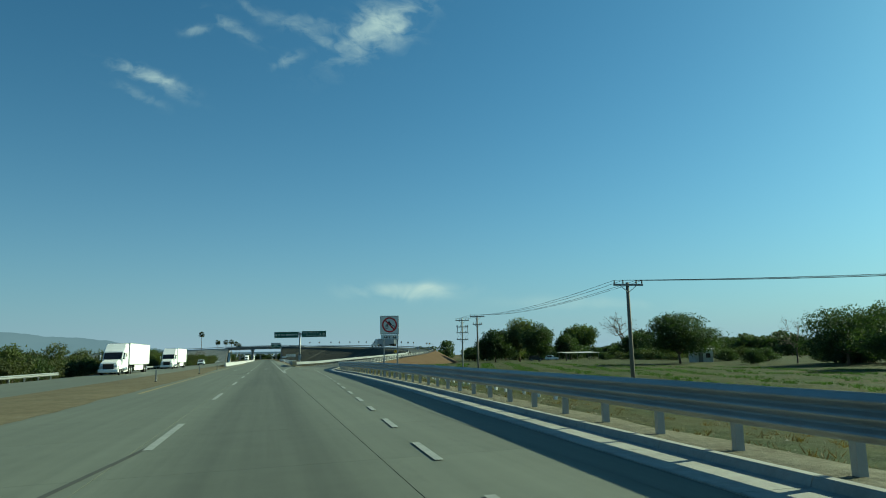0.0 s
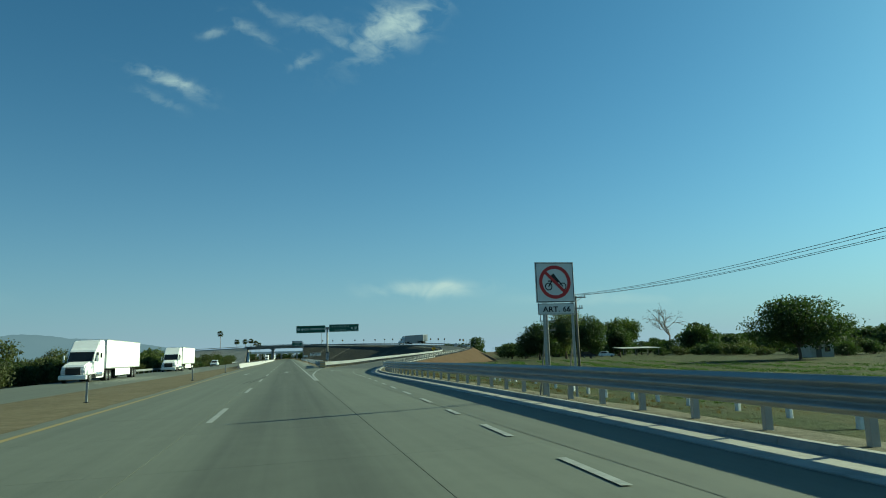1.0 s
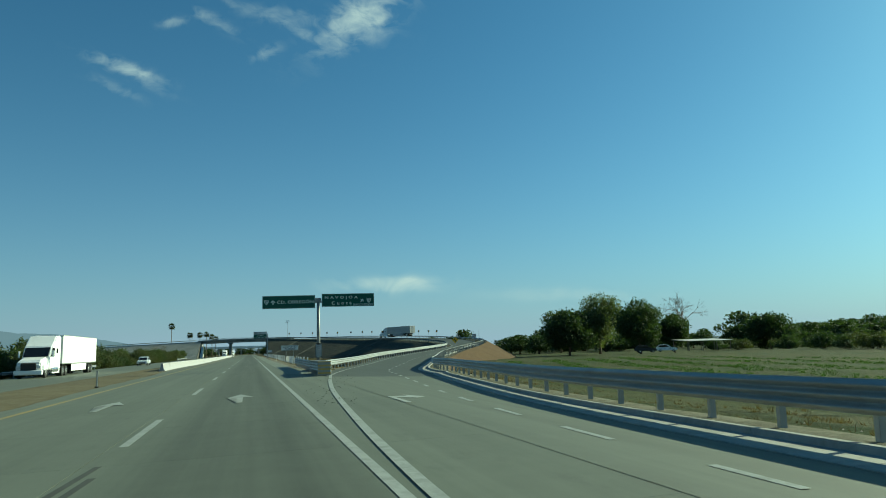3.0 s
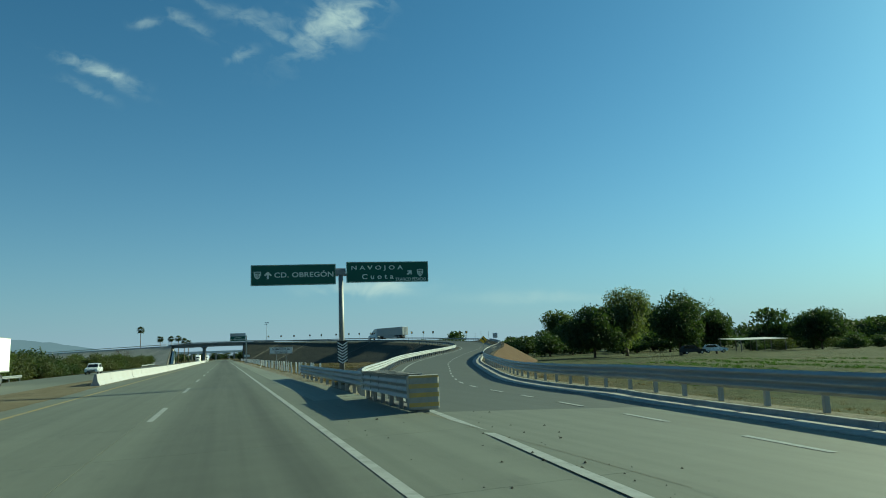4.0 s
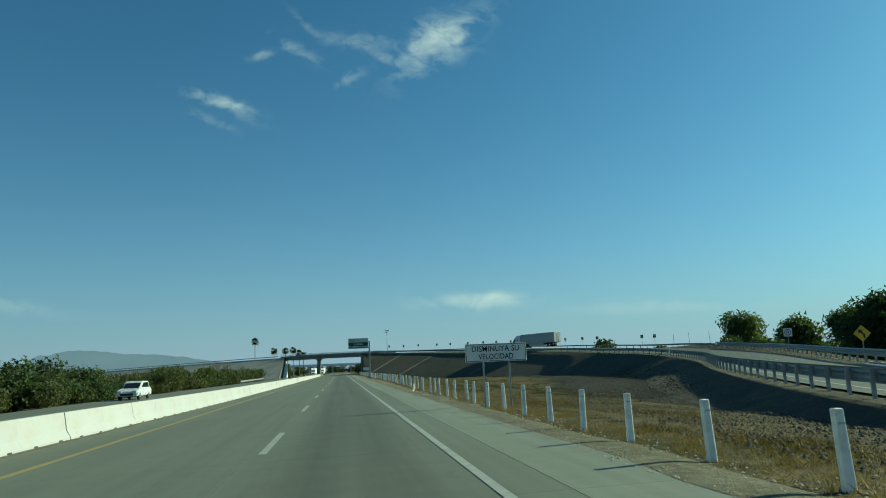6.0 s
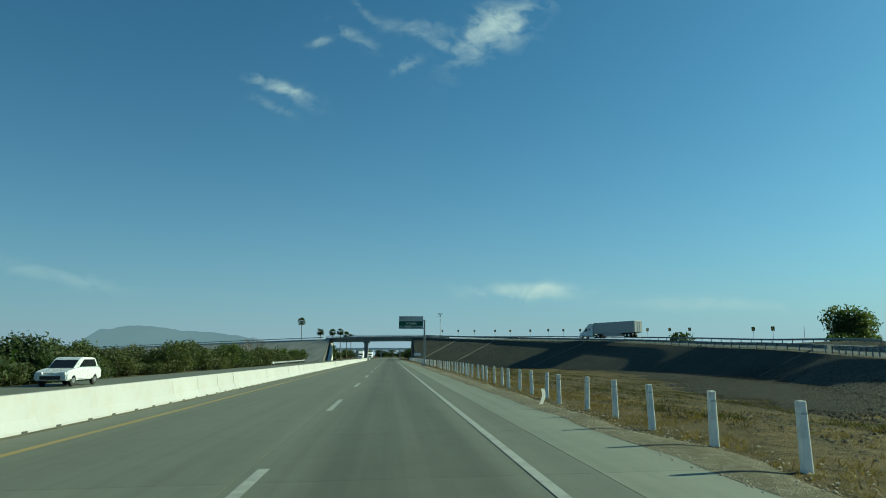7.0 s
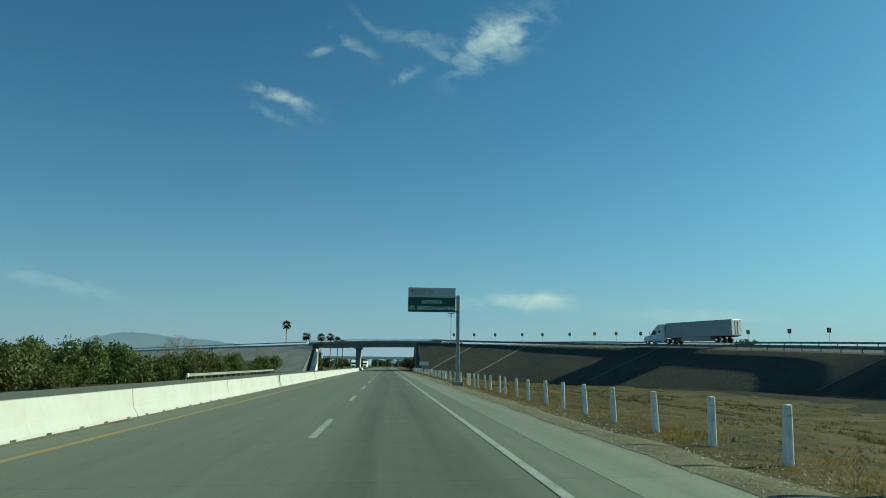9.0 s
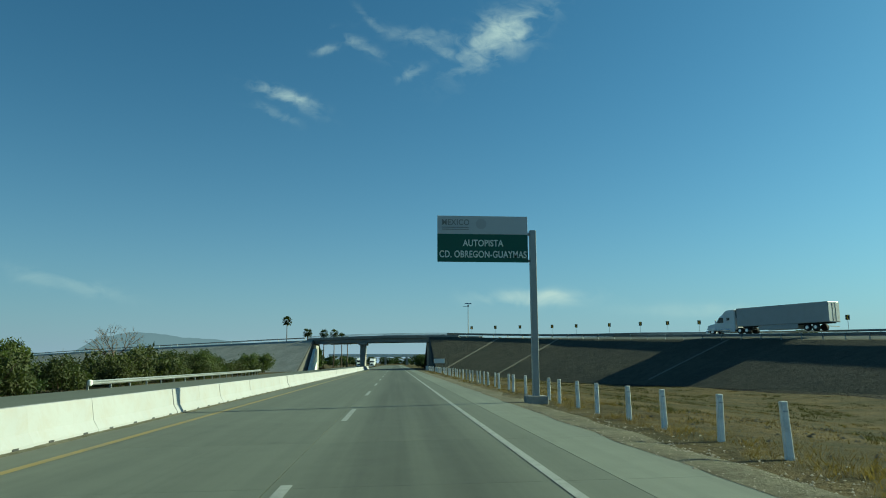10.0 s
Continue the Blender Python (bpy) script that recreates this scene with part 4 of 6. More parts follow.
# ---- bridge over the highway ----
span = RAMP_LEFT[(RAMP_LEFT[:, 1] > 406) & (RAMP_LEFT[:, 1] < 443)]
side_way = normals(RAMP_LEFT)[np.argmax(RAMP_LEFT[:, 1] > 425)]
bridge = thing("bridge", "grey concrete girder bridge carrying the ramp over the highway", "bridge")
bm = bmesh.new()
sweep(bm, span, [(-0.9, -0.28), (-0.9, -0.012), (8.8, -0.012), (8.8, -0.28)])
part("deck", bm, BRIDGE, bridge)
for u in (-0.2, 2.5, 5.2, 7.9):
    bm = bmesh.new()
    sweep(bm, span, [(u - 0.30, -0.28), (u + 0.30, -0.28), (u + 0.10, -0.45), (u + 0.10, -1.0), (u + 0.28, -1.2), (u - 0.28, -1.2), (u - 0.10, -1.0), (u - 0.10, -0.45)])
    part("girder", bm, BRIDGE, bridge)
for u in (-0.85, 8.55):
    bm = bmesh.new()
    sweep(bm, span, [(u - 0.12, 0.0), (u - 0.10, 0.45), (u + 0.10, 0.45), (u + 0.22, 0.0)])
    part("parapet", bm, BRIDGE, bridge)
    for z in (0.70, 0.92):
        bm = bmesh.new()
        tube(bm, beside(span, u, z)[::3], 0.045, 6)
        part("railing", bm, STEEL, bridge)
    for p in beside(span, u, 0.0)[::3]:
        bm = bmesh.new()
        box(bm, p[0], p[1], p[2] + 0.68, 0.10, 0.10, 0.5)
        part("railing_post", bm, STEEL_DARK, bridge)
pier = thing("bridge_pier", "grey concrete wall pier standing in the median", "bridge pier", at=(-8.9, 431.5, 0))
bm = bmesh.new()
box(bm, 0, 0, 3.0, 1.3, 9.0, 6.6, 0.08)
part("pier_wall", bm, BRIDGE, pier)
bm = bmesh.new()
box(bm, 0, 0, 6.52, 2.2, 13.0, 0.55, 0.06)
part("pier_cap", bm, BRIDGE, pier)


def abutment(name, x, y0, z, foot, side, label):
    """The wall below a bridge end, parallel to the highway, with the triangle that closes the earth beside it."""
    ab = thing(name, label, "bridge abutment")
    bm = bmesh.new()
    box(bm, x + side * 0.35, y0 + 7.8, (z - 1.3 - 1.4) / 2, 0.7, 16.0, z - 1.3 + 1.4, 0.05)
    part("back_wall", bm, BRIDGE, ab)
    bm = bmesh.new()
    side_prism(bm, [(y0 + 0.2, z - 0.05), (y0 - foot, -1.4), (y0 + 0.2, -1.4)], x - 0.25, x + 0.25)
    # The triangle's shade is put into its colour.
    part("slope_wall", bm, SHADED_FACING, ab)
    return ab


abutment("east_abutment", EAST_END, 411.4, 7.85, 24.0, 1, "grey concrete wall at the near end of the bridge")
west_ab = abutment("west_abutment", WEST_END, 440.5, 7.95, 33.0, -1, "concrete wall with a white wing below the bridge")
bm = bmesh.new()
side_prism(bm, [(425.0, -0.8), (440.5, -0.8), (440.5, 5.4), (436.5, 5.4)], -22.9, -22.2)
bmesh.ops.recalc_face_normals(bm, faces=bm.faces)
part("wing_wall", bm, POST_WHITE, west_ab, "white wing wall")

# Concrete water chutes down the embankment
for y in (250, 296, 350, 385, 398):
    i = int(np.argmin(np.abs(tail[:, 1] - y)))
    a, s = crest_l[i], normals(tail)[i]
    fall = float(left_ratio(crest_l[i:i + 1])[0])
    way = np.array([-s[0] * fall, -s[1] * fall, -1.0])
    way /= np.linalg.norm(way)
    end = min((a[2] + 0.9) / -way[2], (a[0] - 9.5) / max(-way[0], 0.01))
    chute = thing("water_chute", "pale concrete water chute running down the embankment", "drain", "embankment chutes", at=tuple(a + [0, 0, 0.02]))
    bm = bmesh.new()
    cross_way = np.array([s[1], -s[0], 0])
    up_way = np.cross(cross_way, way)
    up_way *= 1 if up_way[2] > 0 else -1
    rings = []
    for d in (-0.6, end):
        c = way * d
        rings.append([bm.verts.new(tuple(c + cross_way * u + up_way * h)) for u, h in ((-0.26, -0.1), (-0.26, 0.04), (-0.17, 0.04), (-0.13, 0.0), (0.13, 0.0), (0.17, 0.04), (0.26, 0.04), (0.26, -0.1))])
    for k in range(7):
        bm.faces.new((rings[0][k], rings[0][k + 1], rings[1][k + 1], rings[1][k]))
    part("chute", bm, CHUTE, chute)

# ---- far end of the highway ----
far_bridge = thing("far_bridge", "pale concrete overpass far down the highway", "bridge", at=(0, 800, 0))
for name, cx, cz, sx, sz in (("deck", -8, 7.0, 90, 1.3), ("pier", -30, 3.2, 1.5, 6.4), ("pier", -8, 3.2, 1.5, 6.4), ("pier", 9, 3.2, 1.5, 6.4), ("parapet", -8, 8.1, 90, 0.9)):
    bm = bmesh.new()
    box(bm, cx, 0 if name != "parapet" else -4.6, cz, sx, 10 if name != "parapet" else 0.3, sz, 0.05)
    part(name, bm, POST_WHITE if name != "pier" else BRIDGE, far_bridge)

# ---- crash cushion at the nose of the exit ----
nose = thing("crash_cushion", "telescoping steel crash cushion with a yellow and white striped nose", "crash cushion", at=(4.38, 113.6, 0.03))
bm = bmesh.new()
box(bm, 0, 0.10, 0.47, 0.76, 0.18, 0.80, 0.05)
face = part("nose_cover", bm, KERB, nose, "dented white plastic nose cover")
for z, h in ((0.20, 0.09), (0.42, 0.10), (0.62, 0.10), (0.83, 0.05)):
    bm = bmesh.new()
    box(bm, 0, 0.006, z, 0.72, 0.008, h)
    part("stripe", bm, DULL_YELLOW, face, "dirty yellow stripe")
for k in range(5):
    for sgn in (-1, 1):
        bm = bmesh.new()
        outline = [(sgn * (0.35 + 0.008 * k) + sgn * u, z + 0.34) for u, z in beam_outline(3, 0.50, 0.05)]
        prism(bm, outline, 0.2 + k * 1.05, 0.2 + (k + 1) * 1.05 + 0.20)
        bmesh.ops.recalc_face_normals(bm, faces=bm.faces)
        panel = part("fender_panel", bm, STEEL, nose)
        for z in (0.507, 0.673):
            bm = bmesh.new()
            box(bm, sgn * (0.347 + 0.008 * k), 0.62 + k * 1.05, z, 0.012, 0.34, 0.030)
            part("slot", bm, UNDER, panel, "dark slot")
    bm = bmesh.new()
    box(bm, 0, 0.3 + (k + 1) * 1.02, 0.60, 0.60 + 0.04 * k, 0.06, 0.50, 0.01)
    part("diaphragm", bm, STEEL_DARK, nose)
    bm = bmesh.new()
    box(bm, 0, 0.3 + (k + 1) * 1.02, 0.862, 0.66 + 0.04 * k, 0.22, 0.02, 0.004)
    part("top_plate", bm, KERB, nose, "pale flat top plate")
    for sgn in (-1, 1):
        bm = bmesh.new()
        box(bm, sgn * 0.22, 0.3 + (k + 1) * 1.02, 0.20, 0.10, 0.10, 0.40, 0.005)
        part("leg", bm, STEEL_DARK, nose)
bm = bmesh.new()
box(bm, 0, 2.9, 0.05, 0.30, 5.6, 0.08, 0.01)
part("track", bm, STEEL_DARK, nose)

# ---- signs ----


def flat_panel(name, x0, x1, z0, z1, y, material, parent, label="", thick=0.03, round_by=0.05):
    bm = bmesh.new()
    box(bm, (x0 + x1) / 2, y + thick / 2, (z0 + z1) / 2, x1 - x0, thick, z1 - z0, 0.006)
    return part(name, bm, material, parent, label)


def frame_lines(x0, x1, z0, z1, y, w, inset, material, parent):
    for a, b, c, d in ((x0 + inset, x1 - inset, z0 + inset, z0 + inset + w), (x0 + inset, x1 - inset, z1 - inset - w, z1 - inset), (x0 + inset, x0 + inset + w, z0 + inset + w, z1 - inset - w), (x1 - inset - w, x1 - inset, z0 + inset + w, z1 - inset - w)):
        flat_panel("border", a, b, c, d, y - 0.004, material, parent, thick=0.004)


def outline_plate(name, outline, y, material, parent, label="", thick=0.004):
    bm = bmesh.new()
    prism(bm, outline, y - thick, y)
    bmesh.ops.recalc_face_normals(bm, faces=bm.faces)
    return part(name, bm, material, parent, label)


def shield(x, z, w, h, y, parent, digits):
    pts = [(-0.5, 0.5), (-0.38, 0.44), (0, 0.5), (0.38, 0.44), (0.5, 0.5), (0.46, 0.0), (0.34, -0.28), (0, -0.5), (-0.34, -0.28), (-0.46, 0.0)]
    ob = outline_plate("route_shield", [(x + a * w, z + b * h) for a, b in pts], y, SIGN_TEXT, parent, "white highway route shield")
    lettering("numerals", digits, x - 0.22 * w, x + 0.24 * w, z - 0.24 * h, z + 0.14 * h, y - 0.004, SIGN_GREEN, ob)
    flat_panel("shield_bar", x - 0.36 * w, x + 0.36 * w, z + 0.24 * h, z + 0.38 * h, y - 0.008, SIGN_GREEN, ob, thick=0.004)


def arrow_plate(x, z, w, h, y, parent, turn=0.0):
    pts = [(0, 0.5), (0.5, 0.02), (0.34, -0.12), (0.14, 0.08), (0.14, -0.5), (-0.14, -0.5), (-0.14, 0.08), (-0.34, -0.12), (-0.5, 0.02)]
    c, s2 = math.cos(radians(turn)), math.sin(radians(turn))
    outline_plate("arrow", [(x + (a * c + b * s2) * w, z + (b * c - a * s2) * h) for a, b in pts], y, SIGN_TEXT, parent, "white arrow")


butterfly = thing("direction_sign", "two green direction panels on one grey steel mast", "road sign", at=(6.21, 136.3, 0.1))
X0 = 6.21
bm = bmesh.new()
tube(bm, [(0, 0, -0.4), (0, 0, 3.0), (0, 0, 6.02)], [0.16, 0.15, 0.13], 12)
mast = part("mast", bm, STEEL_DARK, butterfly, smooth=True)
bm = bmesh.new()
side_prism(bm, [(-0.16, 5.75), (0.16, 5.75), (0.16, 6.0), (0.09, 6.12), (-0.09, 6.12), (-0.16, 6.0)], -0.26, 0.26)
part("mast_head", bm, STEEL_DARK, mast)
left_panel = flat_panel("left_panel", 1.28 - X0, 5.93 - X0, 5.22, 6.38, -0.08, SIGN_GREEN, butterfly, "green panel reading CD. OBREGÓN")
frame_lines(1.28 - X0, 5.93 - X0, 5.22, 6.38, -0.08, 0.02, 0.02, SIGN_TEXT, left_panel)
lettering("letters", "CD. OBREGÓN", 2.56 - X0, 5.80 - X0, 5.66, 6.02, -0.084, SIGN_TEXT, left_panel)
shield(1.64 - X0, 5.80, 0.40, 0.44, -0.084, left_panel, "15")
arrow_plate(2.21 - X0, 5.80, 0.44, 0.42, -0.084, left_panel)
right_panel = flat_panel("right_panel", 6.52 - X0, 11.24 - X0, 5.30, 6.48, -0.08, SIGN_GREEN, butterfly, "green panel reading NAVOJOA Cuota TRAFICO PESADO")
frame_lines(6.52 - X0, 11.24 - X0, 5.30, 6.48, -0.08, 0.02, 0.02, SIGN_TEXT, right_panel)
lettering("letters", "N A V O J O A", 6.80 - X0, 9.76 - X0, 5.95, 6.26, -0.084, SIGN_TEXT, right_panel)
lettering("letters", "C u o t a", 7.40 - X0, 9.20 - X0, 5.48, 5.78, -0.084, SIGN_TEXT, right_panel)
lettering("letters", "TRAFICO PESADO", 9.30 - X0, 11.10 - X0, 5.36, 5.55, -0.084, SIGN_TEXT, right_panel, bold=0.010)
arrow_plate(10.14 - X0, 5.84, 0.36, 0.34, -0.084, right_panel, 45)
shield(10.76 - X0, 5.82, 0.38, 0.44, -0.084, right_panel, "15")
for panel, x0, x1 in ((left_panel, -4.4, -0.15), (right_panel, 0.15, 4.7)):
    bm = bmesh.new()
    box(bm, (x0 + x1) / 2, 0.03, 5.75, x1 - x0, 0.10, 0.12, 0.01)
    part("support_arm", bm, STEEL_DARK, panel, "grey steel arm")
left_panel.matrix_basis, right_panel.matrix_basis = pose(0, 0, 0, 0, 0, -9), pose(0, 0, 0, 0, 0, -5)
marker = flat_panel("object_marker", -0.29, 0.29, 0.86, 2.06, -0.20, BLACK, butterfly, "black marker board with white downward chevrons")
for k in range(7):
    z = 1.93 - k * 0.16
    pts = [(-0.27, z), (0, z - 0.17), (0.27, z), (0.27, z + 0.08), (0, z - 0.09), (-0.27, z + 0.08)]
    outline_plate("chevron", pts, -0.202, SIGN_WHITE, marker)

warn = thing("speed_sign", "white sign reading DISMINUYA SU VELOCIDAD on two thin posts", "road sign", at=(5.65, 172, -0.15))
board = flat_panel("board", -1.18, 1.18, 1.83, 2.51, 0.0, SIGN_WHITE, warn)
frame_lines(-1.18, 1.18, 1.83, 2.51, 0.0, 0.02, 0.025, BLACK, board)
lettering("letters", "DISMINUYA SU", -0.92, 0.90, 2.21, 2.42, -0.004, BLACK, board, bold=0.006)
lettering("letters", "VELOCIDAD", -0.68, 0.66, 1.92, 2.13, -0.004, BLACK, board, bold=0.006)
for x in (-0.49, 0.51):
    bm = bmesh.new()
    box(bm, x, 0.06, 1.1, 0.06, 0.05, 2.7, 0.005)
    part("post", bm, STEEL, warn)

motorway = thing("motorway_sign", "grey and green motorway sign hung from a grey steel mast", "road sign", at=(5.03, 272, 0.06))
bm = bmesh.new()
box(bm, 0, 0, 3.42, 0.25, 0.25, 6.50, 0.02)
part("mast", bm, STEEL, motorway)
bm = bmesh.new()
box(bm, 0, 0, 0.05, 0.80, 0.80, 0.42, 0.03)
part("footing", bm, KERB, motorway, "concrete footing")
for z in (5.45, 6.52):
    bm = bmesh.new()
    box(bm, -0.35, 0.0, z, 0.55, 0.10, 0.10, 0.01)
    part("bracket", bm, STEEL_DARK, motorway)
upper = flat_panel("upper_panel", -3.78, -0.20, 6.49, 7.22, -0.06, SIGN_GREY, motorway, "silver grey header panel with faint writing")
lower = flat_panel("lower_panel", -3.78, -0.20, 5.38, 6.49, -0.06, SIGN_GREEN, motorway, "green panel reading AUTOPISTA CD. OBREGON-GUAYMAS")
lettering("letters", "AUTOPISTA", -2.78, -1.18, 6.00, 6.27, -0.064, SIGN_TEXT, lower)
lettering("letters", "CD. OBREGON-GUAYMAS", -3.70, -0.26, 5.55, 5.83, -0.064, SIGN_TEXT, lower)
GREY_INK = surface("grey_ink", (0.20, 0.21, 0.21), 0.6, vary=0.05, bump=0.0)
lettering("letters", "MEXICO", -3.60, -2.52, 6.84, 7.08, -0.064, GREY_INK, upper)
for z in (6.74, 6.66):
    flat_panel("small_print", -3.60, -2.54, z, z + 0.03, -0.068, GREY_INK, upper, thick=0.004)
bm = bmesh.new()
tube(bm, [(-2.05, -0.062, 6.90), (-2.05, -0.068, 6.90)], 0.21, 24)
part("emblem", bm, surface("pale_ink", (0.34, 0.35, 0.36), 0.6, vary=0.05, bump=0.0), upper, "round pale emblem")

noentry = thing("prohibition_sign", "white square no-cycling sign above a plate reading ART. 66", "road sign", at=(7.76, 43.2, -0.28))
board = flat_panel("board", -0.60, 0.60, 3.13, 4.32, 0.0, SIGN_WHITE, noentry)
frame_lines(-0.60, 0.60, 3.13, 4.32, 0.0, 0.018, 0.02, BLACK, board)


def ring(name, x, z, r0, r1, y, material, parent, n=40):
    bm = bmesh.new()
    a = [[bm.verts.new((x + r * math.cos(t), y, z + r * math.sin(t))) for t in (2 * math.pi * k / n for k in range(n))] for r in (r0, r1)]
    b = [[bm.verts.new((x + r * math.cos(t), y - 0.003, z + r * math.sin(t))) for t in (2 * math.pi * k / n for k in range(n))] for r in (r0, r1)]
    for k in range(n):
        j = (k + 1) % n
        bm.faces.new((b[0][k], b[0][j], b[1][j], b[1][k]))
        bm.faces.new((a[1][k], a[1][j], b[1][j], b[1][k]))
        bm.faces.new((a[0][k], b[0][k], b[0][j], a[0][j]))
    return part(name, bm, material, parent)


def bar(name, x0, z0, x1, z1, w, y, material, parent):
    d = Vector((x1 - x0, z1 - z0)).normalized()
    p = Vector((-d.y, d.x)) * w / 2
    return outline_plate(name, [(x0 + p.x, z0 + p.y), (x1 + p.x, z1 + p.y), (x1 - p.x, z1 - p.y), (x0 - p.x, z0 - p.y)], y, material, parent)


for x in (-0.20, 0.24):
    ring("cycle_wheel", x, 3.60, 0.085, 0.115, -0.002, BLACK, board, 24)
for x0, z0, x1, z1, w in ((-0.2, 3.60, -0.08, 3.78, 0.035), (-0.22, 3.76, 0.12, 3.76, 0.035), (0.12, 3.76, 0.24, 3.60, 0.035), (-0.08, 3.95, 0.10, 3.72, 0.12)):
    bar("cycle_frame", x0, z0, x1, z1, w, -0.004, BLACK, board)
ring("red_ring", 0.0, 3.73, 0.39, 0.49, -0.006, RED, board)
bar("red_bar", -0.30, 4.03, 0.30, 3.43, 0.09, -0.010, RED, board)
plate = flat_panel("plate", -0.56, 0.58, 2.78, 3.11, 0.0, SIGN_WHITE, noentry)
lettering("letters", "ART. 66", -0.42, 0.44, 2.86, 3.02, -0.004, BLACK, plate)
frame_lines(-0.56, 0.58, 2.78, 3.11, 0.0, 0.012, 0.012, BLACK, plate)
for x in (-0.36, 0.52):
    bm = bmesh.new()
    box(bm, x, 0.06, 1.3, 0.07, 0.05, 4.4, 0.005)
    part("post", bm, STEEL, noentry)
for x in (-0.36, 0.52):
    bm = bmesh.new()
    tube(bm, [(x, 0.08, 2.2), (x + 0.1, 1.3, -0.5)], 0.025, 6)
    part("brace", bm, STEEL_DARK, noentry)

# Signs and chevrons along the outside of the ramp


def chevron_sign():
    base = thing("chevron_sign", "small black chevron board on a thin post beside the ramp", "road sign", "ramp chevron signs")
    bm = bmesh.new()
    box(bm, 0, 0.03, 1.35, 0.05, 0.04, 2.7, 0.005)
    part("post", bm, STEEL, base)
    brd = flat_panel("board", -0.30, 0.30, 2.30, 3.05, 0.0, BLACK, base)
    outline_plate("chevron", [(0.18, 2.36), (0.02, 2.36), (-0.18, 2.675), (0.02, 2.99), (0.18, 2.99), (0.0, 2.675)], -0.001, AMBER, brd, "yellow chevron")
    return base


outer = beside(RAMP_LEFT, exit_width(RAMP_LEFT) + 2.0, exit_rise(RAMP_LEFT))
first_out = int(np.argmax(RAMP_LEFT[:, 1] > 200))


def beside_ramp(y):
    return [float(np.interp(y, RAMP_LEFT[first_out:, 1], outer[first_out:, k])) for k in range(3)]


chev = None
for y in (409, 404, 399, 392.5, 388, 382, 375.5, 370, 364, 356, 348, 339, 329, 320, 295, 288):
    p = beside_ramp(y)
    m = pose(p[0], p[1], p[2] - 0.1, 0, 0, -math.degrees(math.atan2(p[0], p[1] - 170)) * 0.6)
    if chev is None:
        chev = chevron_sign()
        chev.matrix_basis = m
    else:
        copy_thing(chev, m)
for y, lean in ((277, 2), (267, -1), (256, -3)):
    p = beside_ramp(y)
    bare = thing("bare_sign_post", "thin bare steel sign post without a board", "sign post", "bare sign posts", at=(p[0], p[1], p[2] - 0.1))
    bm = bmesh.new()
    box(bm, 0, 0, 1.4, 0.05, 0.04, 2.8, 0.005)
    part("post", bm, STEEL_DARK, bare).rotation_euler = (0, radians(lean), 0)

limit = thing("speed_limit_sign", "white square speed limit sign with a dark ring beside the ramp", "road sign", at=(46.1, 211.9, 1.45), turn=-18)
brd = flat_panel("board", -0.42, 0.42, 1.75, 2.62, 0.0, SIGN_WHITE, limit)
ring("limit_ring", 0.0, 2.18, 0.26, 0.33, -0.002, surface("dull_red", (0.22, 0.05, 0.05), 0.6, bump=0.0), brd)
for x in (-0.08, 0.08):
    flat_panel("numeral_bar", x - 0.05, x + 0.05, 2.06, 2.30, -0.004, GREY_INK, brd, thick=0.004)
bm = bmesh.new()
box(bm, 0, 0.05, 1.2, 0.06, 0.05, 2.6, 0.005)
part("post", bm, STEEL, limit)
bend = thing("bend_sign", "yellow diamond sign with a black bent arrow beside the ramp", "road sign", at=(34.6, 188.0, 0.45), turn=-18)
brd = outline_plate("board", [(0, 1.62), (0.56, 2.18), (0, 2.74), (-0.56, 2.18)], 0.0, AMBER, bend, thick=0.02)
outline_plate("bent_arrow", [(0.06, 1.86), (0.18, 1.86), (0.16, 2.12), (-0.02, 2.32), (0.06, 2.40), (-0.24, 2.46), (-0.20, 2.16), (-0.12, 2.24), (0.05, 2.08)], -0.022, BLACK, brd, "black bent arrow")
bm = bmesh.new()
box(bm, 0, 0.05, 1.0, 0.06, 0.05, 2.2, 0.005)
part("post", bm, STEEL, bend)

small = thing("roadside_sign", "small white sign on two posts beyond the verge", "road sign", at=(8.6, 385, -0.1))
brd = flat_panel("board", -1.1, 1.1, 1.6, 2.5, 0.0, SIGN_WHITE, small)
for x in (-0.6, 0.6):
    bm = bmesh.new()
    box(bm, x, 0.06, 0.9, 0.07, 0.05, 2.6)
    part("post", bm, STEEL, small)

solar = thing("solar_street_lamp", "tall steel lamp post with a solar panel and lamp head", "street lamp", at=(18.2, 419.0, 7.7))
bm = bmesh.new()
tube(bm, [(0, 0, -0.5), (0, 0, 8.6)], [0.11, 0.07], 10)
part("pole", bm, STEEL_DARK, solar)
bm = bmesh.new()
box(bm, 0, 0, 8.9, 1.7, 1.0, 0.06, lean=0)
bmesh.ops.rotate(bm, cent=(0, 0, 8.9), matrix=Matrix.Rotation(radians(18), 3, "X"), verts=bm.verts)
part("solar_panel", bm, GLASS_DARK, solar, "dark tilted solar panel")
bm = bmesh.new()
box(bm, 0, -0.15, 8.3, 0.35, 0.4, 0.5, 0.03)
part("battery_box", bm, STEEL_DARK, solar)
bm = bmesh.new()
box(bm, -0.7, 0, 8.1, 1.2, 0.12, 0.10, 0.02)
part("lamp_arm", bm, STEEL_DARK, solar)

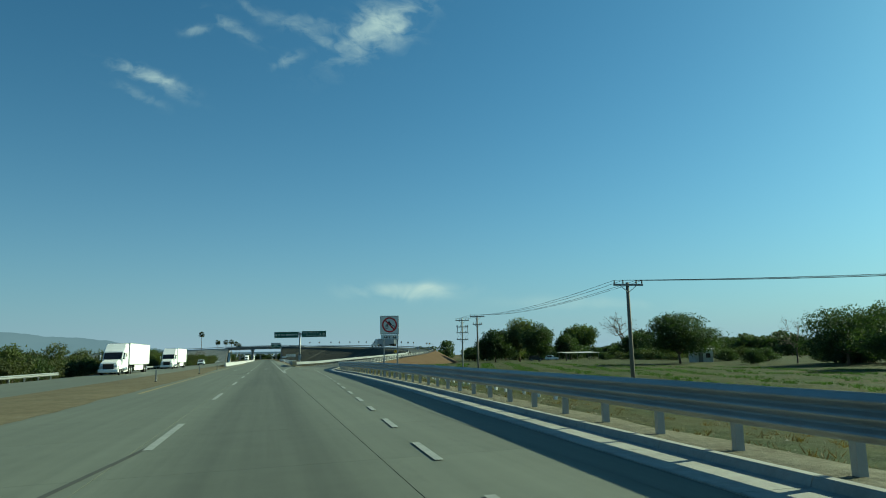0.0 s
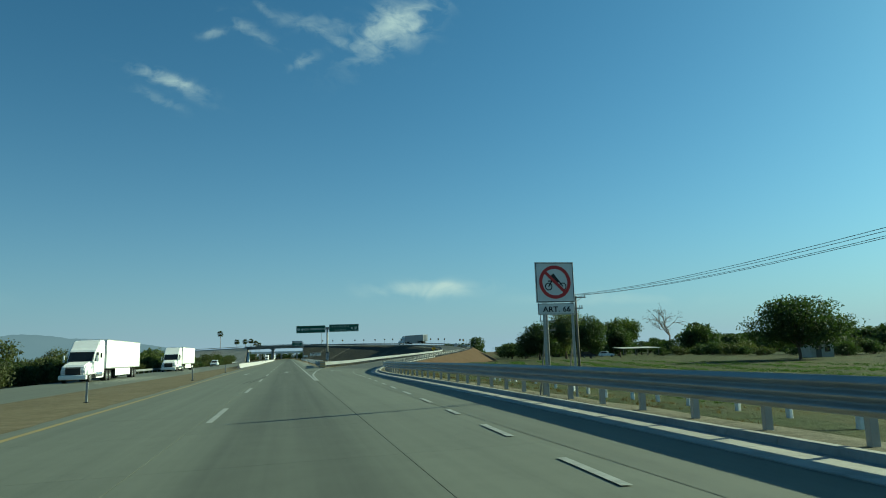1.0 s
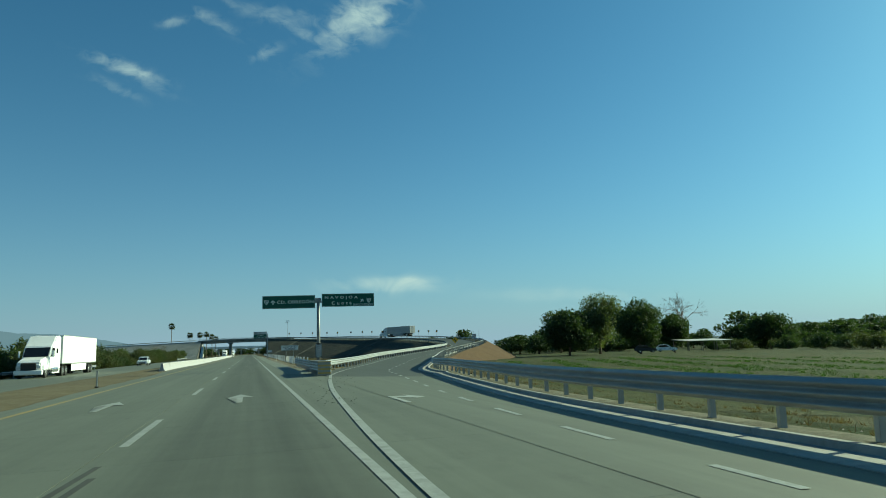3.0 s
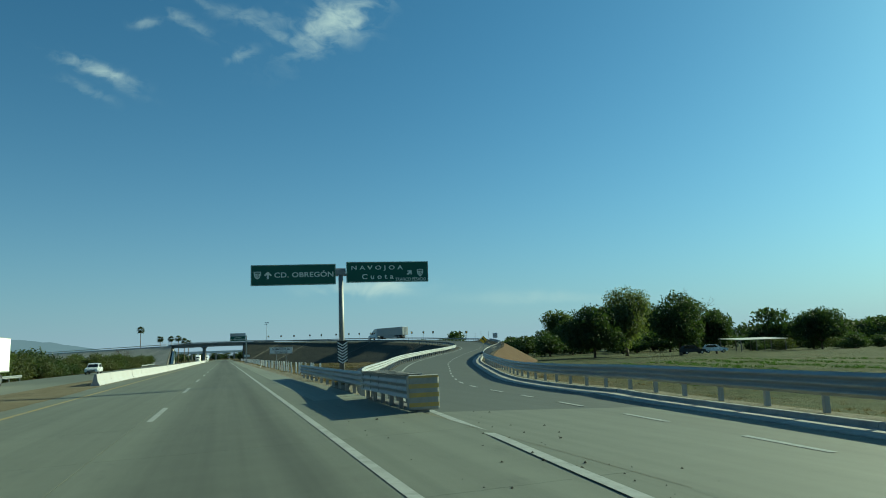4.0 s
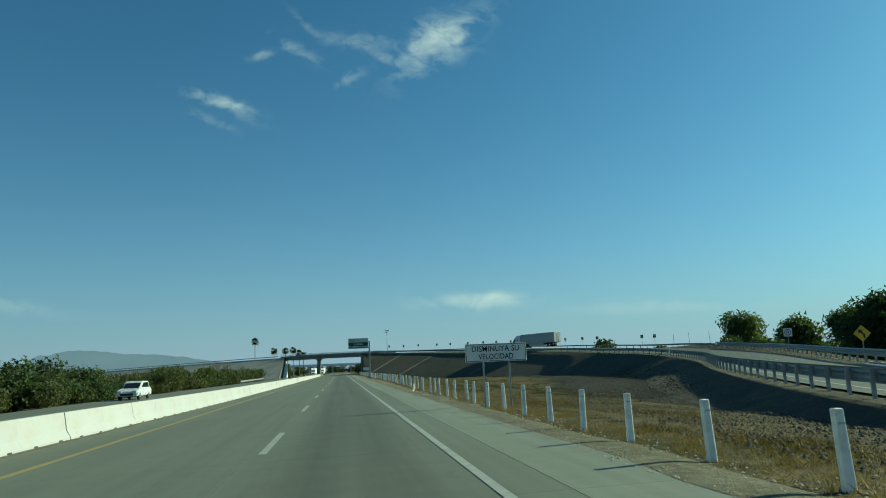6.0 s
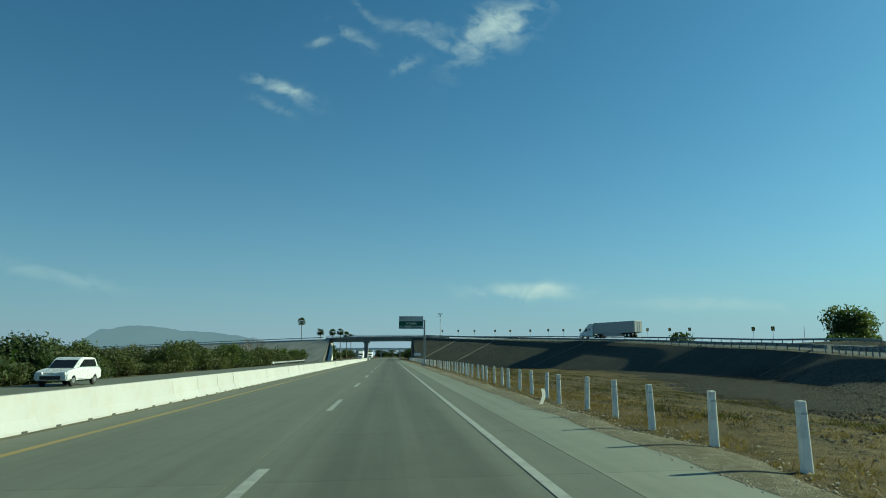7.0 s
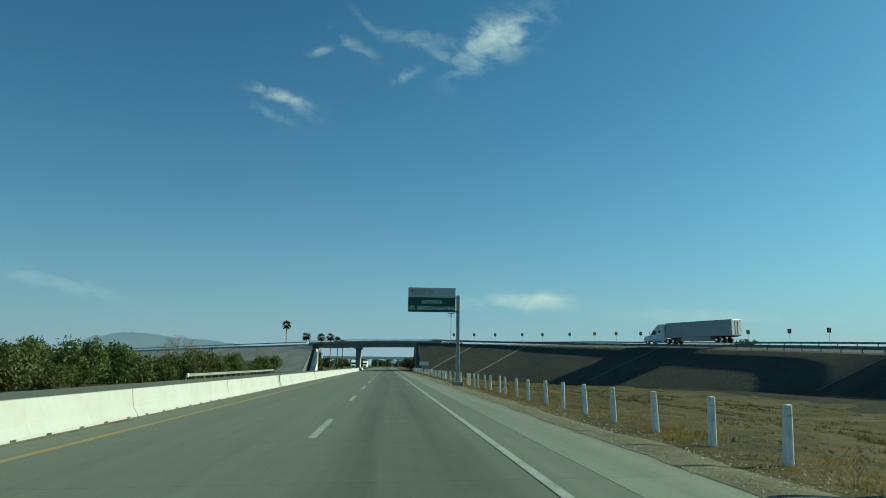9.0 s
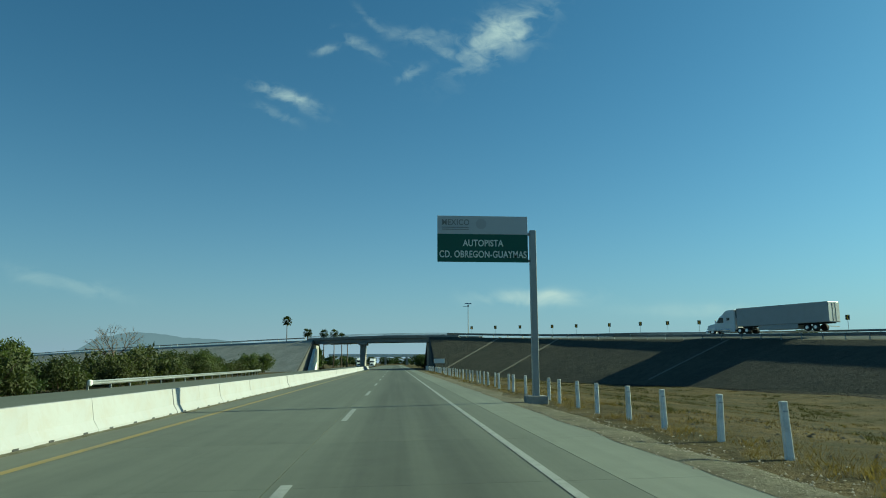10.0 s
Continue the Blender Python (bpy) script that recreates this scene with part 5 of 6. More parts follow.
# ---- white posts along the verge ----


def verge_post():
    base = thing("verge_post", "white painted concrete guide post in dry grass", "guide post", "white guide posts")
    bm = bmesh.new()
    box(bm, 0, 0, 0.29, 0.13, 0.13, 1.22, 0.018, taper=0.86)
    part("shaft", bm, POST_WHITE, base)
    bm = bmesh.new()
    box(bm, 0, -0.062, 0.74, 0.085, 0.006, 0.025)
    part("reflector", bm, SIGN_GREY, base, "dull pale reflector strip")
    return base


vp = None
posts_x = [(140, 5.6), (154, 5.35), (193, 5.35), (217, 5.8), (257, 6.0), (270, 5.95), (320, 6.2), (405, 6.6)]
posts_y = [(0, 141.0), (3, 147.2), (4, 149.3), (6, 153.8), (9, 162.1), (21, 192.7), (25, 203.2), (30, 216.5), (32, 221.8), (36, 231.1), (39, 239.2), (43, 250.4), (45, 256.7), (49, 266.9), (52, 274.4), (102, 403.7)]
for k in range(102):
    rnd = random.Random(k)
    y = float(np.interp(k, [a for a, b in posts_y], [b for a, b in posts_y]))
    x = float(np.interp(y, [a for a, b in posts_x], [b for a, b in posts_x])) + rnd.uniform(-0.10, 0.10)
    m = pose(x, y + rnd.uniform(-0.06, 0.06), ground_height(x, y), rnd.uniform(-2.5, 2.5), rnd.uniform(-3, 1.5), rnd.uniform(-8, 8))
    if vp is None:
        vp = verge_post()
        vp.matrix_basis = m
    elif k not in (53, 67):
        copy_thing(vp, m)
for k, (x, y) in enumerate([(8.9 + 0.25 * j + 0.1 * (j % 3), 22 + 2.4 * j) for j in range(24)]):
    copy_thing(vp, pose(x + 0.9, y, ground_height(x, y) - 0.28, 2 - k % 4, 1 - k % 3, 5 * (k % 5)))
broken = thing("broken_post", "bent strip of white plastic leaning in the grass", "guide post", at=(4.55, 191.9, 0.02), turn=20)
bm = bmesh.new()
rows = [[bm.verts.new((0.14 * math.sin(2.4 * f) - 0.07 + dx, dy, 0.50 * f)) for dx, dy in ((-0.06, 0), (0.06, 0), (0.06, 0.012), (-0.06, 0.012))] for f in np.linspace(0, 1, 9)]
for a, b in zip(rows, rows[1:]):
    for i in range(4):
        bm.faces.new((a[i], a[(i + 1) % 4], b[(i + 1) % 4], b[i]))
bm.faces.new(rows[0][::-1])
bm.faces.new(rows[-1])
part("strip", bm, POST_WHITE, broken)
for x, y in ((-7.9, 55.5), (-7.3, 82.5), (-7.6, 115)):
    d = thing("delineator", "grey delineator post with a black foot in the median", "guide post", "median delineators", at=(x, y, ground_height(x, y)))
    bm = bmesh.new()
    box(bm, 0, 0, 0.5, 0.09, 0.04, 0.9, 0.01)
    part("blade", bm, STEEL, d)
    bm = bmesh.new()
    box(bm, 0, 0, 0.06, 0.2, 0.2, 0.16, 0.03)
    part("foot", bm, RUBBER, d)

# ---- vehicles standing in the clip ----


def wheel(parent, x, y, r=0.5, w=0.28, dual=False):
    bm = bmesh.new()
    tube(bm, [(x - w / 2, y, r), (x - w / 2 + 0.03, y, r), (x + w / 2 - 0.03, y, r), (x + w / 2, y, r)], [r - 0.04, r, r, r - 0.04], 20)
    tyre = part("tyre", bm, RUBBER, parent)
    s = 1 if x > 0 else -1
    bm = bmesh.new()
    tube(bm, [(x + s * (w / 2 - 0.02), y, r), (x + s * (w / 2 + 0.012), y, r)], [r * 0.56, r * 0.5], 16)
    part("rim", bm, CHROME, tyre, "bright steel rim")


def semi(label, box_paint, at, turn):
    """A bonneted tractor with a sleeper cab and a box trailer; its nose is at y = 0, looking to -y."""
    t = thing("semi_truck", label, "truck", at=at, turn=turn)
    bm = bmesh.new()
    side_prism(bm, [(2.1, 0.75), (2.3, 1.90), (2.95, 2.95), (3.35, 3.15), (4.3, 3.92), (6.0, 4.02), (6.05, 0.75)], -1.2, 1.2)
    bmesh.ops.bevel(bm, geom=list(bm.edges), offset=0.09, segments=2, affect="EDGES")
    part("cab", bm, TRUCK_WHITE, t, "white sleeper cab with roof fairing", smooth=False)
    bm = bmesh.new()
    side_prism(bm, [(0.25, 0.65), (0.12, 1.35), (0.35, 1.62), (2.4, 1.98), (2.4, 0.65)], -1.0, 1.0)
    bmesh.ops.bevel(bm, geom=list(bm.edges), offset=0.12, segments=2, affect="EDGES")
    part("hood", bm, TRUCK_WHITE, t)
    bm = bmesh.new()
    side_prism(bm, [(0.10, 0.70), (0.02, 1.32), (0.16, 1.42), (0.30, 0.70)], -0.62, 0.62)
    part("grille", bm, UNDER, t, "black grille")
    bm = bmesh.new()
    box(bm, 0, 0.18, 0.52, 2.35, 0.45, 0.42, 0.08)
    part("bumper", bm, TRUCK_WHITE, t)
    bm = bmesh.new()
    side_prism(bm, [(2.10, 1.98), (2.80, 2.83), (2.86, 2.83), (2.2, 1.98)], -1.05, 1.05)
    part("windscreen", bm, GLASS_DARK, t, "dark windscreen")
    for s in (-1, 1):
        bm = bmesh.new()
        side_prism(bm, [(2.45, 1.95), (3.0, 2.78), (3.75, 2.78), (3.75, 1.95)], s * 1.195, s * 1.225)
        part("side_window", bm, GLASS_DARK, t)
        bm = bmesh.new()
        box(bm, s * 1.21, 4.7, 2.5, 0.03, 0.55, 0.45)
        part("side_window", bm, GLASS_DARK, t)
        bm = bmesh.new()
        box(bm, s * 0.86, 0.22, 1.02, 0.34, 0.22, 0.26, 0.05)
        part("headlamp", bm, LAMP_GLASS, t)
        bm = bmesh.new()
        box(bm, s * 1.0, 1.3, 0.95, 0.38, 1.35, 0.55, 0.12)
        part("wheel_arch", bm, TRUCK_WHITE, t)
        bm = bmesh.new()
        box(bm, s * 1.45, 2.35, 2.2, 0.16, 0.12, 0.62, 0.03)
        part("mirror", bm, TRUCK_WHITE, t)
        bm = bmesh.new()
        tube(bm, [(s * 0.95, 3.0, 0.7), (s * 0.95, 5.2, 0.7)], 0.33, 14)
        part("fuel_tank", bm, CHROME, t)
        bm = bmesh.new()
        box(bm, s * 1.15, 4.6, 0.62, 0.06, 2.6, 0.55, 0.02)
        part("tractor_skirt", bm, TRUCK_WHITE, t)
        bm = bmesh.new()
        box(bm, s * 1.22, 13.8, 0.78, 0.03, 6.8, 0.72, 0.01)
        part("trailer_skirt", bm, box_paint, t)
        for y in (1.35, 6.9, 8.2, 18.6, 19.9):
            wheel(t, s * (1.02 if y < 2 else 0.98), y, 0.51, 0.30 if y < 2 else 0.55)
    bm = bmesh.new()
    box(bm, 0, 4.6, 0.75, 0.9, 8.2, 0.35)
    part("chassis", bm, UNDER, t)
    bm = bmesh.new()
    box(bm, 0, 14.3, 2.64, 2.56, 15.6, 2.92, 0.025)
    trailer = part("trailer_box", bm, box_paint, t)
    bm = bmesh.new()
    box(bm, 0, 6.25, 3.3, 1.9, 0.5, 1.3, 0.08)
    part("cooling_unit", bm, UNDER, t)
    for s in (-1, 1):
        for z, h in ((1.22, 0.10), (4.07, 0.06)):
            bm = bmesh.new()
            box(bm, s * 1.285, 14.3, z, 0.016, 15.6, h)
            part("side_rail", bm, STEEL, trailer)
        bm = bmesh.new()
        box(bm, s * 0.64, 22.12, 2.64, 1.24, 0.03, 2.8, 0.01)
        part("rear_door", bm, box_paint, trailer)
        bm = bmesh.new()
        tube(bm, [(s * 0.35, 22.16, 1.3), (s * 0.35, 22.16, 3.9)], 0.025, 6)
        part("lock_rod", bm, STEEL, trailer)
    bm = bmesh.new()
    box(bm, 0, 14.5, 1.08, 1.0, 15.0, 0.2)
    part("trailer_frame", bm, UNDER, t)
    bm = bmesh.new()
    box(bm, 0, 22.0, 0.55, 2.2, 0.08, 0.12)
    part("rear_bumper", bm, STEEL_DARK, t)
    return t


truck = semi("white semi truck with box trailer on the opposite carriageway", TRAILER, (-19.0, 93.0, -0.22), 0)
copy_thing(truck, pose(-19.2, 145.0, -0.22))
copy_thing(truck, pose(-15.9, 545.0, -0.20))
copy_thing(truck, pose(-12.6, 610.0, -0.20))
i_t = int(np.argmin(np.abs(edge_r[:, 1] - 362)))
dx, dy = edge_r[i_t + 5, :2] - edge_r[i_t - 5, :2]
p = edge_r[i_t] - normals(edge_r)[i_t] * 3.6
semi("semi truck with a grey box trailer climbing the ramp", TRAILER_GREY, (p[0], p[1], p[2] + 0.02), math.degrees(math.atan2(dy, dx)) - 90 + 180)


def car(label, paint, at, turn=0.0):
    c = thing("car", label, "car", at=at, turn=turn)
    bm = bmesh.new()
    side_prism(bm, [(0.0, 0.35), (0.02, 0.72), (0.25, 0.88), (1.25, 1.02), (4.35, 1.05), (4.55, 0.8), (4.55, 0.35)], -0.9, 0.9)
    bmesh.ops.bevel(bm, geom=list(bm.edges), offset=0.07, segments=2, affect="EDGES")
    part("body", bm, paint, c)
    bm = bmesh.new()
    side_prism(bm, [(1.2, 1.0), (1.95, 1.56), (2.4, 1.64), (3.9, 1.60), (4.45, 1.02)], -0.76, 0.76)
    bmesh.ops.bevel(bm, geom=list(bm.edges), offset=0.06, segments=2, affect="EDGES")
    part("cabin", bm, paint, c)
    bm = bmesh.new()
    side_prism(bm, [(1.22, 1.04), (1.90, 1.52), (1.94, 1.52), (1.30, 1.04)], -0.66, 0.66)
    part("windscreen", bm, GLASS_DARK, c)
    for s in (-1, 1):
        bm = bmesh.new()
        side_prism(bm, [(1.75, 1.08), (2.3, 1.50), (3.75, 1.50), (4.1, 1.08)], s * 0.755, s * 0.775)
        part("side_window", bm, GLASS_DARK, c)
        bm = bmesh.new()
        box(bm, s * 0.62, 0.04, 0.74, 0.36, 0.10, 0.16, 0.03)
        part("headlamp", bm, LAMP_GLASS, c)
        for y in (0.85, 3.65):
            wheel(c, s * 0.80, y, 0.33, 0.20)
    bm = bmesh.new()
    box(bm, 0, 0.0, 0.5, 1.1, 0.08, 0.2, 0.02)
    part("grille", bm, UNDER, c)
    return c


car("silver sport utility car on the opposite carriageway", SILVER, (-18.8, 211, -0.22))

# ---- utility poles and cables ----


def utility_pole(at, top, arms, frame_arms=False, label="weathered utility pole with a cross-arm and insulators"):
    pole = thing("utility_pole", label, "utility pole", "utility poles", at=at)
    bm = bmesh.new()
    tube(bm, [(0, 0, -0.6), (0, 0, top * 0.5), (0, 0, top)], [0.13, 0.115, 0.09], 12)
    part("shaft", bm, WOOD if not frame_arms else KERB, pole, smooth=True)
    for z, half in arms:
        bm = bmesh.new()
        box(bm, 0, -0.10, z, 2 * half, 0.09, 0.11, 0.01)
        arm = part("cross_arm", bm, STEEL_DARK, pole)
        for x in (-half + 0.06, -half * 0.35, half * 0.55, half - 0.06):
            bm = bmesh.new()
            tube(bm, [(x, -0.10, z + 0.05), (x, -0.10, z + 0.12), (x, -0.10, z + 0.16), (x, -0.10, z + 0.26)], [0.02, 0.055, 0.03, 0.045], 8)
            part("insulator", bm, WOOD, arm, "brown insulator")
        for s in (-1, 1):
            bm = bmesh.new()
            tube(bm, [(0, -0.1, z - 0.45), (s * half * 0.55, -0.1, z - 0.04)], 0.02, 6)
            part("arm_brace", bm, STEEL_DARK, arm)
    if frame_arms:
        for s in (-1, 1):
            bm = bmesh.new()
            tube(bm, [(s * 0.72, -0.1, top - 1.75), (s * 0.72, -0.1, top - 0.95)], 0.045, 8)
            part("fuse_switch", bm, STEEL_DARK, pole)
            bm = bmesh.new()
            tube(bm, [(s * 0.72, -0.1, top - 1.75), (s * 0.85, -0.12, top - 2.1), (s * 0.55, -0.12, top - 2.6)], 0.012, 5)
            part("jumper_cable", bm, WIRE, pole)
    return pole


utility_pole((20.5, 35.5, -0.9), 6.35, [(6.2, 0.95)])
utility_pole((26.0, 83.0, -1.0), 7.35, [(7.2, 0.95), (6.2, 0.6)])
utility_pole((26.4, 91.4, -1.0), 7.45, [(7.15, 0.95), (6.25, 0.85), (5.45, 0.85), (4.5, 0.8)], True, "pale concrete utility pole with stacked cross-arms and switches")
utility_pole((64.0, 18.0, -1.0), 7.6, [(7.45, 1.1)])


def cable(a, b, sag, label="thin dark overhead power cable between poles"):
    c = thing("overhead_cable", label, "cable", "overhead cables")
    a, b = Vector(a), Vector(b)
    pts = [a.lerp(b, f) - Vector((0, 0, sag * 4 * f * (1 - f))) for f in np.linspace(0, 1, 17)]
    bm = bmesh.new()
    tube(bm, pts, 0.012, 5)
    part("strand", bm, WIRE, c)


for x in (-1.04, -0.38, 0.6, 1.04):
    cable((20.5 + x * 0.86, 35.4, 5.56), (64.0 + x * 0.3, 18.0 + x, 6.70), 0.6)
    cable((20.5 + x * 0.86, 35.4, 5.56), (26.0 + x * 0.86, 82.9, 6.42), 0.55)
    cable((26.0 + x * 0.86, 82.9, 6.42), (26.4 + x * 0.86, 91.3, 6.38), 0.05)

# ---- trees and bushes ----


def leaf_cloud(rng, lobes, count, size, lean=0.35):
    """Leaf sprays scattered in lobes (centre, radii), thicker towards their outside: vertices and faces."""
    vol = np.array([r[0] * r[1] * r[2] for _, r in lobes])
    pick = rng.choice(len(lobes), count, p=vol / vol.sum())
    centre = np.array([c for c, _ in lobes])[pick]
    radii = np.array([r for _, r in lobes])[pick]
    way = rng.normal(size=(count, 3))
    way /= np.linalg.norm(way, axis=1)[:, None]
    depth = rng.uniform(0.25, 1.0, (count, 1)) ** 0.45
    wob = 1 + 0.16 * np.sin(7 * way[:, :1] + 3 * way[:, 1:2] + pick[:, None]) + 0.12 * rng.normal(size=(count, 1))
    p = centre + way * radii * depth * wob
    a = rng.normal(size=(count, 3))
    a[:, 2] -= lean
    a /= np.linalg.norm(a, axis=1)[:, None]
    b = np.cross(a, rng.normal(size=(count, 3)))
    b /= np.linalg.norm(b, axis=1)[:, None]
    s = size * rng.uniform(0.5, 1.35, (count, 1))
    v = np.stack([p - 0.5 * s * b * 0.55, p + a * s * 0.55 - 0.08 * s * b, p + a * s, p + 0.5 * s * b * 0.55], 1).reshape(-1, 3)
    f = np.arange(count * 4).reshape(-1, 4)
    return v, f


def leaf_object(name, v, f, material, parent):
    mesh = bpy.data.meshes.new(name)
    mesh.vertices.add(len(v))
    mesh.vertices.foreach_set("co", v.astype(np.float32).ravel())
    mesh.loops.add(f.size)
    mesh.loops.foreach_set("vertex_index", f.astype(np.int32).ravel())
    mesh.polygons.add(len(f))
    mesh.polygons.foreach_set("loop_start", np.arange(0, f.size, f.shape[1], dtype=np.int32))
    mesh.update(calc_edges=True)
    mesh.materials.append(material)
    ob = new(name, mesh)
    ob.parent = parent
    return ob


def tree(seed, height, width, leaves, size, material, label, at, trunk=0.3, lobes=9, low=0.28, bare=0.0, name="tree"):
    rng = np.random.default_rng(seed)
    t = thing(name, label, "tree" if name == "tree" else "bush", at=at, turn=float(rng.uniform(0, 360)))
    fork = height * low
    bm = bmesh.new()
    tube(bm, [(0, 0, -0.4), (0.05, 0.03, fork * 0.5), (0.10, -0.05, fork)], [trunk * 1.35, trunk, trunk * 0.85], 9)
    part("trunk", bm, BARK, t, smooth=True)
    blobs = []
    for k in range(lobes):
        a = 2 * math.pi * (k + rng.uniform(-0.3, 0.3)) / lobes * 1.0
        r = width * 0.5 * rng.uniform(0.25, 0.68)
        z = height * rng.uniform(low + 0.10, 0.78)
        c = (r * math.cos(a), r * math.sin(a), z)
        blobs.append((c, (width * rng.uniform(0.18, 0.28), width * rng.uniform(0.18, 0.28), height * rng.uniform(0.14, 0.22))))
        bm = bmesh.new()
        mid = (c[0] * 0.45 + rng.uniform(-0.2, 0.2), c[1] * 0.45, fork + (z - fork) * 0.6)
        tip = (c[0] * 0.95, c[1] * 0.95, z + height * 0.06)
        tube(bm, [(0.10, -0.05, fork * 0.92), mid, tip], [trunk * 0.55, trunk * 0.30, trunk * 0.08], 6)
        part("limb", bm, BARK, t, smooth=True)
    blobs.append(((0, 0, height * 0.80), (width * 0.24, width * 0.24, height * 0.18)))
    v, f = leaf_cloud(rng, blobs, leaves, size)
    leaf_object("crown", v, f, material, t)
    return t


def bare_tree(seed, height, at, label, name="bare_tree"):
    """A leafless tree: limbs forking four times."""
    rng = np.random.default_rng(seed)
    t = thing(name, label, "tree", at=at)
    bm = bmesh.new()

    def grow(p, d, length, r, level):
        q = p + d * length
        mid = p + d * length * 0.5 + Vector(rng.normal(size=3)) * length * 0.05
        tube(bm, [p, mid, q], [r, r * 0.8, r * 0.62], 6 if level < 2 else 4, caps=False)
        if level == 5:
            return
        for _ in range(3 if level else 4):
            e = (d + Vector(rng.normal(size=3)) * 0.55 + Vector((0, 0, 0.12))).normalized()
            grow(q, e, length * rng.uniform(0.6, 0.8), r * 0.58, level + 1)

    grow(Vector((0, 0, -0.3)), Vector((0.05, 0, 1)), height * 0.28, height * 0.018, 0)
    part("branchwork", bm, BARK, t, smooth=True)
    return t


def gz(x, y):
    return ground_height(x, y)


# the grove beyond the exit lane
for seed, x, y, h, w, n, sz, m, label in (
    (1, 74, 112, 9.6, 15.0, 16000, 0.42, LEAF_DARK, "dense dark green broad tree beside a small house"),
    (2, 127, 218, 9.6, 13.0, 7000, 0.66, LEAF_DARK, "small dark green tree in the field"),
    (4, 80, 236, 12.5, 13.0, 11000, 0.70, LEAF_DARK, "dark green tree at the edge of the grove"),
    (6, 91, 240, 16.8, 13.0, 12000, 0.62, LEAF_OLIVE, "tallest spreading green tree of the grove"),
    (7, 89.6, 218, 13.6, 12.0, 12000, 0.58, LEAF_DARK, "dense rounded dark green tree of the grove"),
    (8, 101, 221, 10.0, 9.0, 6000, 0.68, LEAF_DARK, "small dark green tree beside the grove"),
    (10, 141, 369, 19.0, 15.0, 9000, 1.0, LEAF, "tall rounded green tree behind the ramp"),
    (11, 102, 287, 12.0, 11.0, 7000, 0.85, LEAF, "green tree behind the ramp"),
    (9, 166, 346, 19.0, 22.0, 10000, 1.1, LEAF, "broad green tree far across the field"),
    (12, 78, 78, 8.5, 12.5, 12000, 0.38, LEAF_DARK, "dark green bushy tree in the field"),
    (13, 92, 84, 9.5, 13.0, 12000, 0.40, LEAF_DARK, "dark green tree among bushes"),
    (14, 68, 60, 7.0, 10.0, 9000, 0.36, LEAF_DARK, "low dark green tree in the field"),
  ):
    tree(seed, h, w, n, sz, m, label, (x, y, gz(x, y) - 0.1), trunk=0.022 * h, lobes=16, low=0.20)
bare_tree(31, 30.0, (190, 340, -1.4), "tall leafless grey tree in the field")
bare_tree(32, 9.5, (82, 92, -1.1), "leafless grey tree among dark trees")
bare_tree(33, 8.2, (-29.0, 318, -0.9), "leafless grey tree above the thicket")

# woods on the far side of the fields, as many small crowns
wood_tree = None
rng = np.random.default_rng(77)
for k in range(54):
    x, y = float(rng.uniform(90, 420)), float(rng.uniform(330, 520))
    if k < 26:
        x, y = float(rng.uniform(150, 330)), float(rng.uniform(60, 300))
    s = float(rng.uniform(0.7, 1.25))
    if wood_tree is None:
        wood_tree = tree(51, 9.0, 12.0, 1500, 1.0, LEAF_DARK, "distant dark green tree of the far wood line", (x, y, -1.3), low=0.12)
        tagged(wood_tree, group="far wood line")
    else:
        o = copy_thing(wood_tree, pose(x, y, -1.3, 0, 0, float(rng.uniform(0, 360))))
        o.scale = (s, s, s * float(rng.uniform(0.8, 1.15)))
for k in range(110):
    a = radians(float(rng.uniform(20, 64)))
    d = float(rng.uniform(230, 340))
    o = copy_thing(wood_tree, pose(d * math.sin(a), 60 + d * math.cos(a), -1.6, 0, 0, float(rng.uniform(0, 360))))
    s = float(rng.uniform(0.58, 0.78)) if a < 0.66 else float(rng.uniform(0.65, 0.95))
    o.scale = (1.5 * s, 1.5 * s, s)
for k in range(34):
    x, y = float(rng.uniform(-75, 60)), float(rng.uniform(450, 700))
    if -24 < x < 13 or (x > 0 and y < 520):
        continue
    o = copy_thing(wood_tree, pose(x, y, -0.8, 0, 0, float(rng.uniform(0, 360))))
    o.scale = (0.8, 0.8, 0.8)


for k in range(36):
    x = -165 + 9.3 * k + float(rng.uniform(-3, 3))
    o = copy_thing(wood_tree, pose(x, 1010 + float(rng.uniform(-50, 50)), -1.0, 0, 0, float(rng.uniform(0, 360))))
    s = float(rng.uniform(0.9, 1.35))
    o.scale = (s * 1.2, s * 1.2, s)


def bush(seed, height, width, leaves, size, material, label, at=(0, 0, 0)):
    """Many thin stems from the ground and a ragged leafy top."""
    rng = np.random.default_rng(seed)
    b = thing("bush", label, "bush", "roadside thicket", at=at)
    blobs = []
    for k in range(8):
        a = float(rng.uniform(0, 2 * math.pi))
        r = width * 0.5 * float(rng.uniform(0.1, 0.75))
        z = height * float(rng.uniform(0.28, 0.78))
        c = (r * math.cos(a), r * math.sin(a), z)
        blobs.append((c, (width * 0.22, width * 0.22, height * float(rng.uniform(0.16, 0.26)))))
        bm = bmesh.new()
        tube(bm, [(c[0] * 0.3, c[1] * 0.3, -0.2), (c[0] * 0.6, c[1] * 0.6, z * 0.5), (c[0], c[1], z)], [0.06, 0.04, 0.015], 5)
        part("stem", bm, BARK, b)
    blobs.append(((0, 0, height * 0.35), (width * 0.42, width * 0.42, height * 0.30)))
    v, f = leaf_cloud(rng, blobs, leaves, size)
    v[:, 2] = np.maximum(v[:, 2], 0.02)
    leaf_object("foliage", v, f, material, b)
    return b


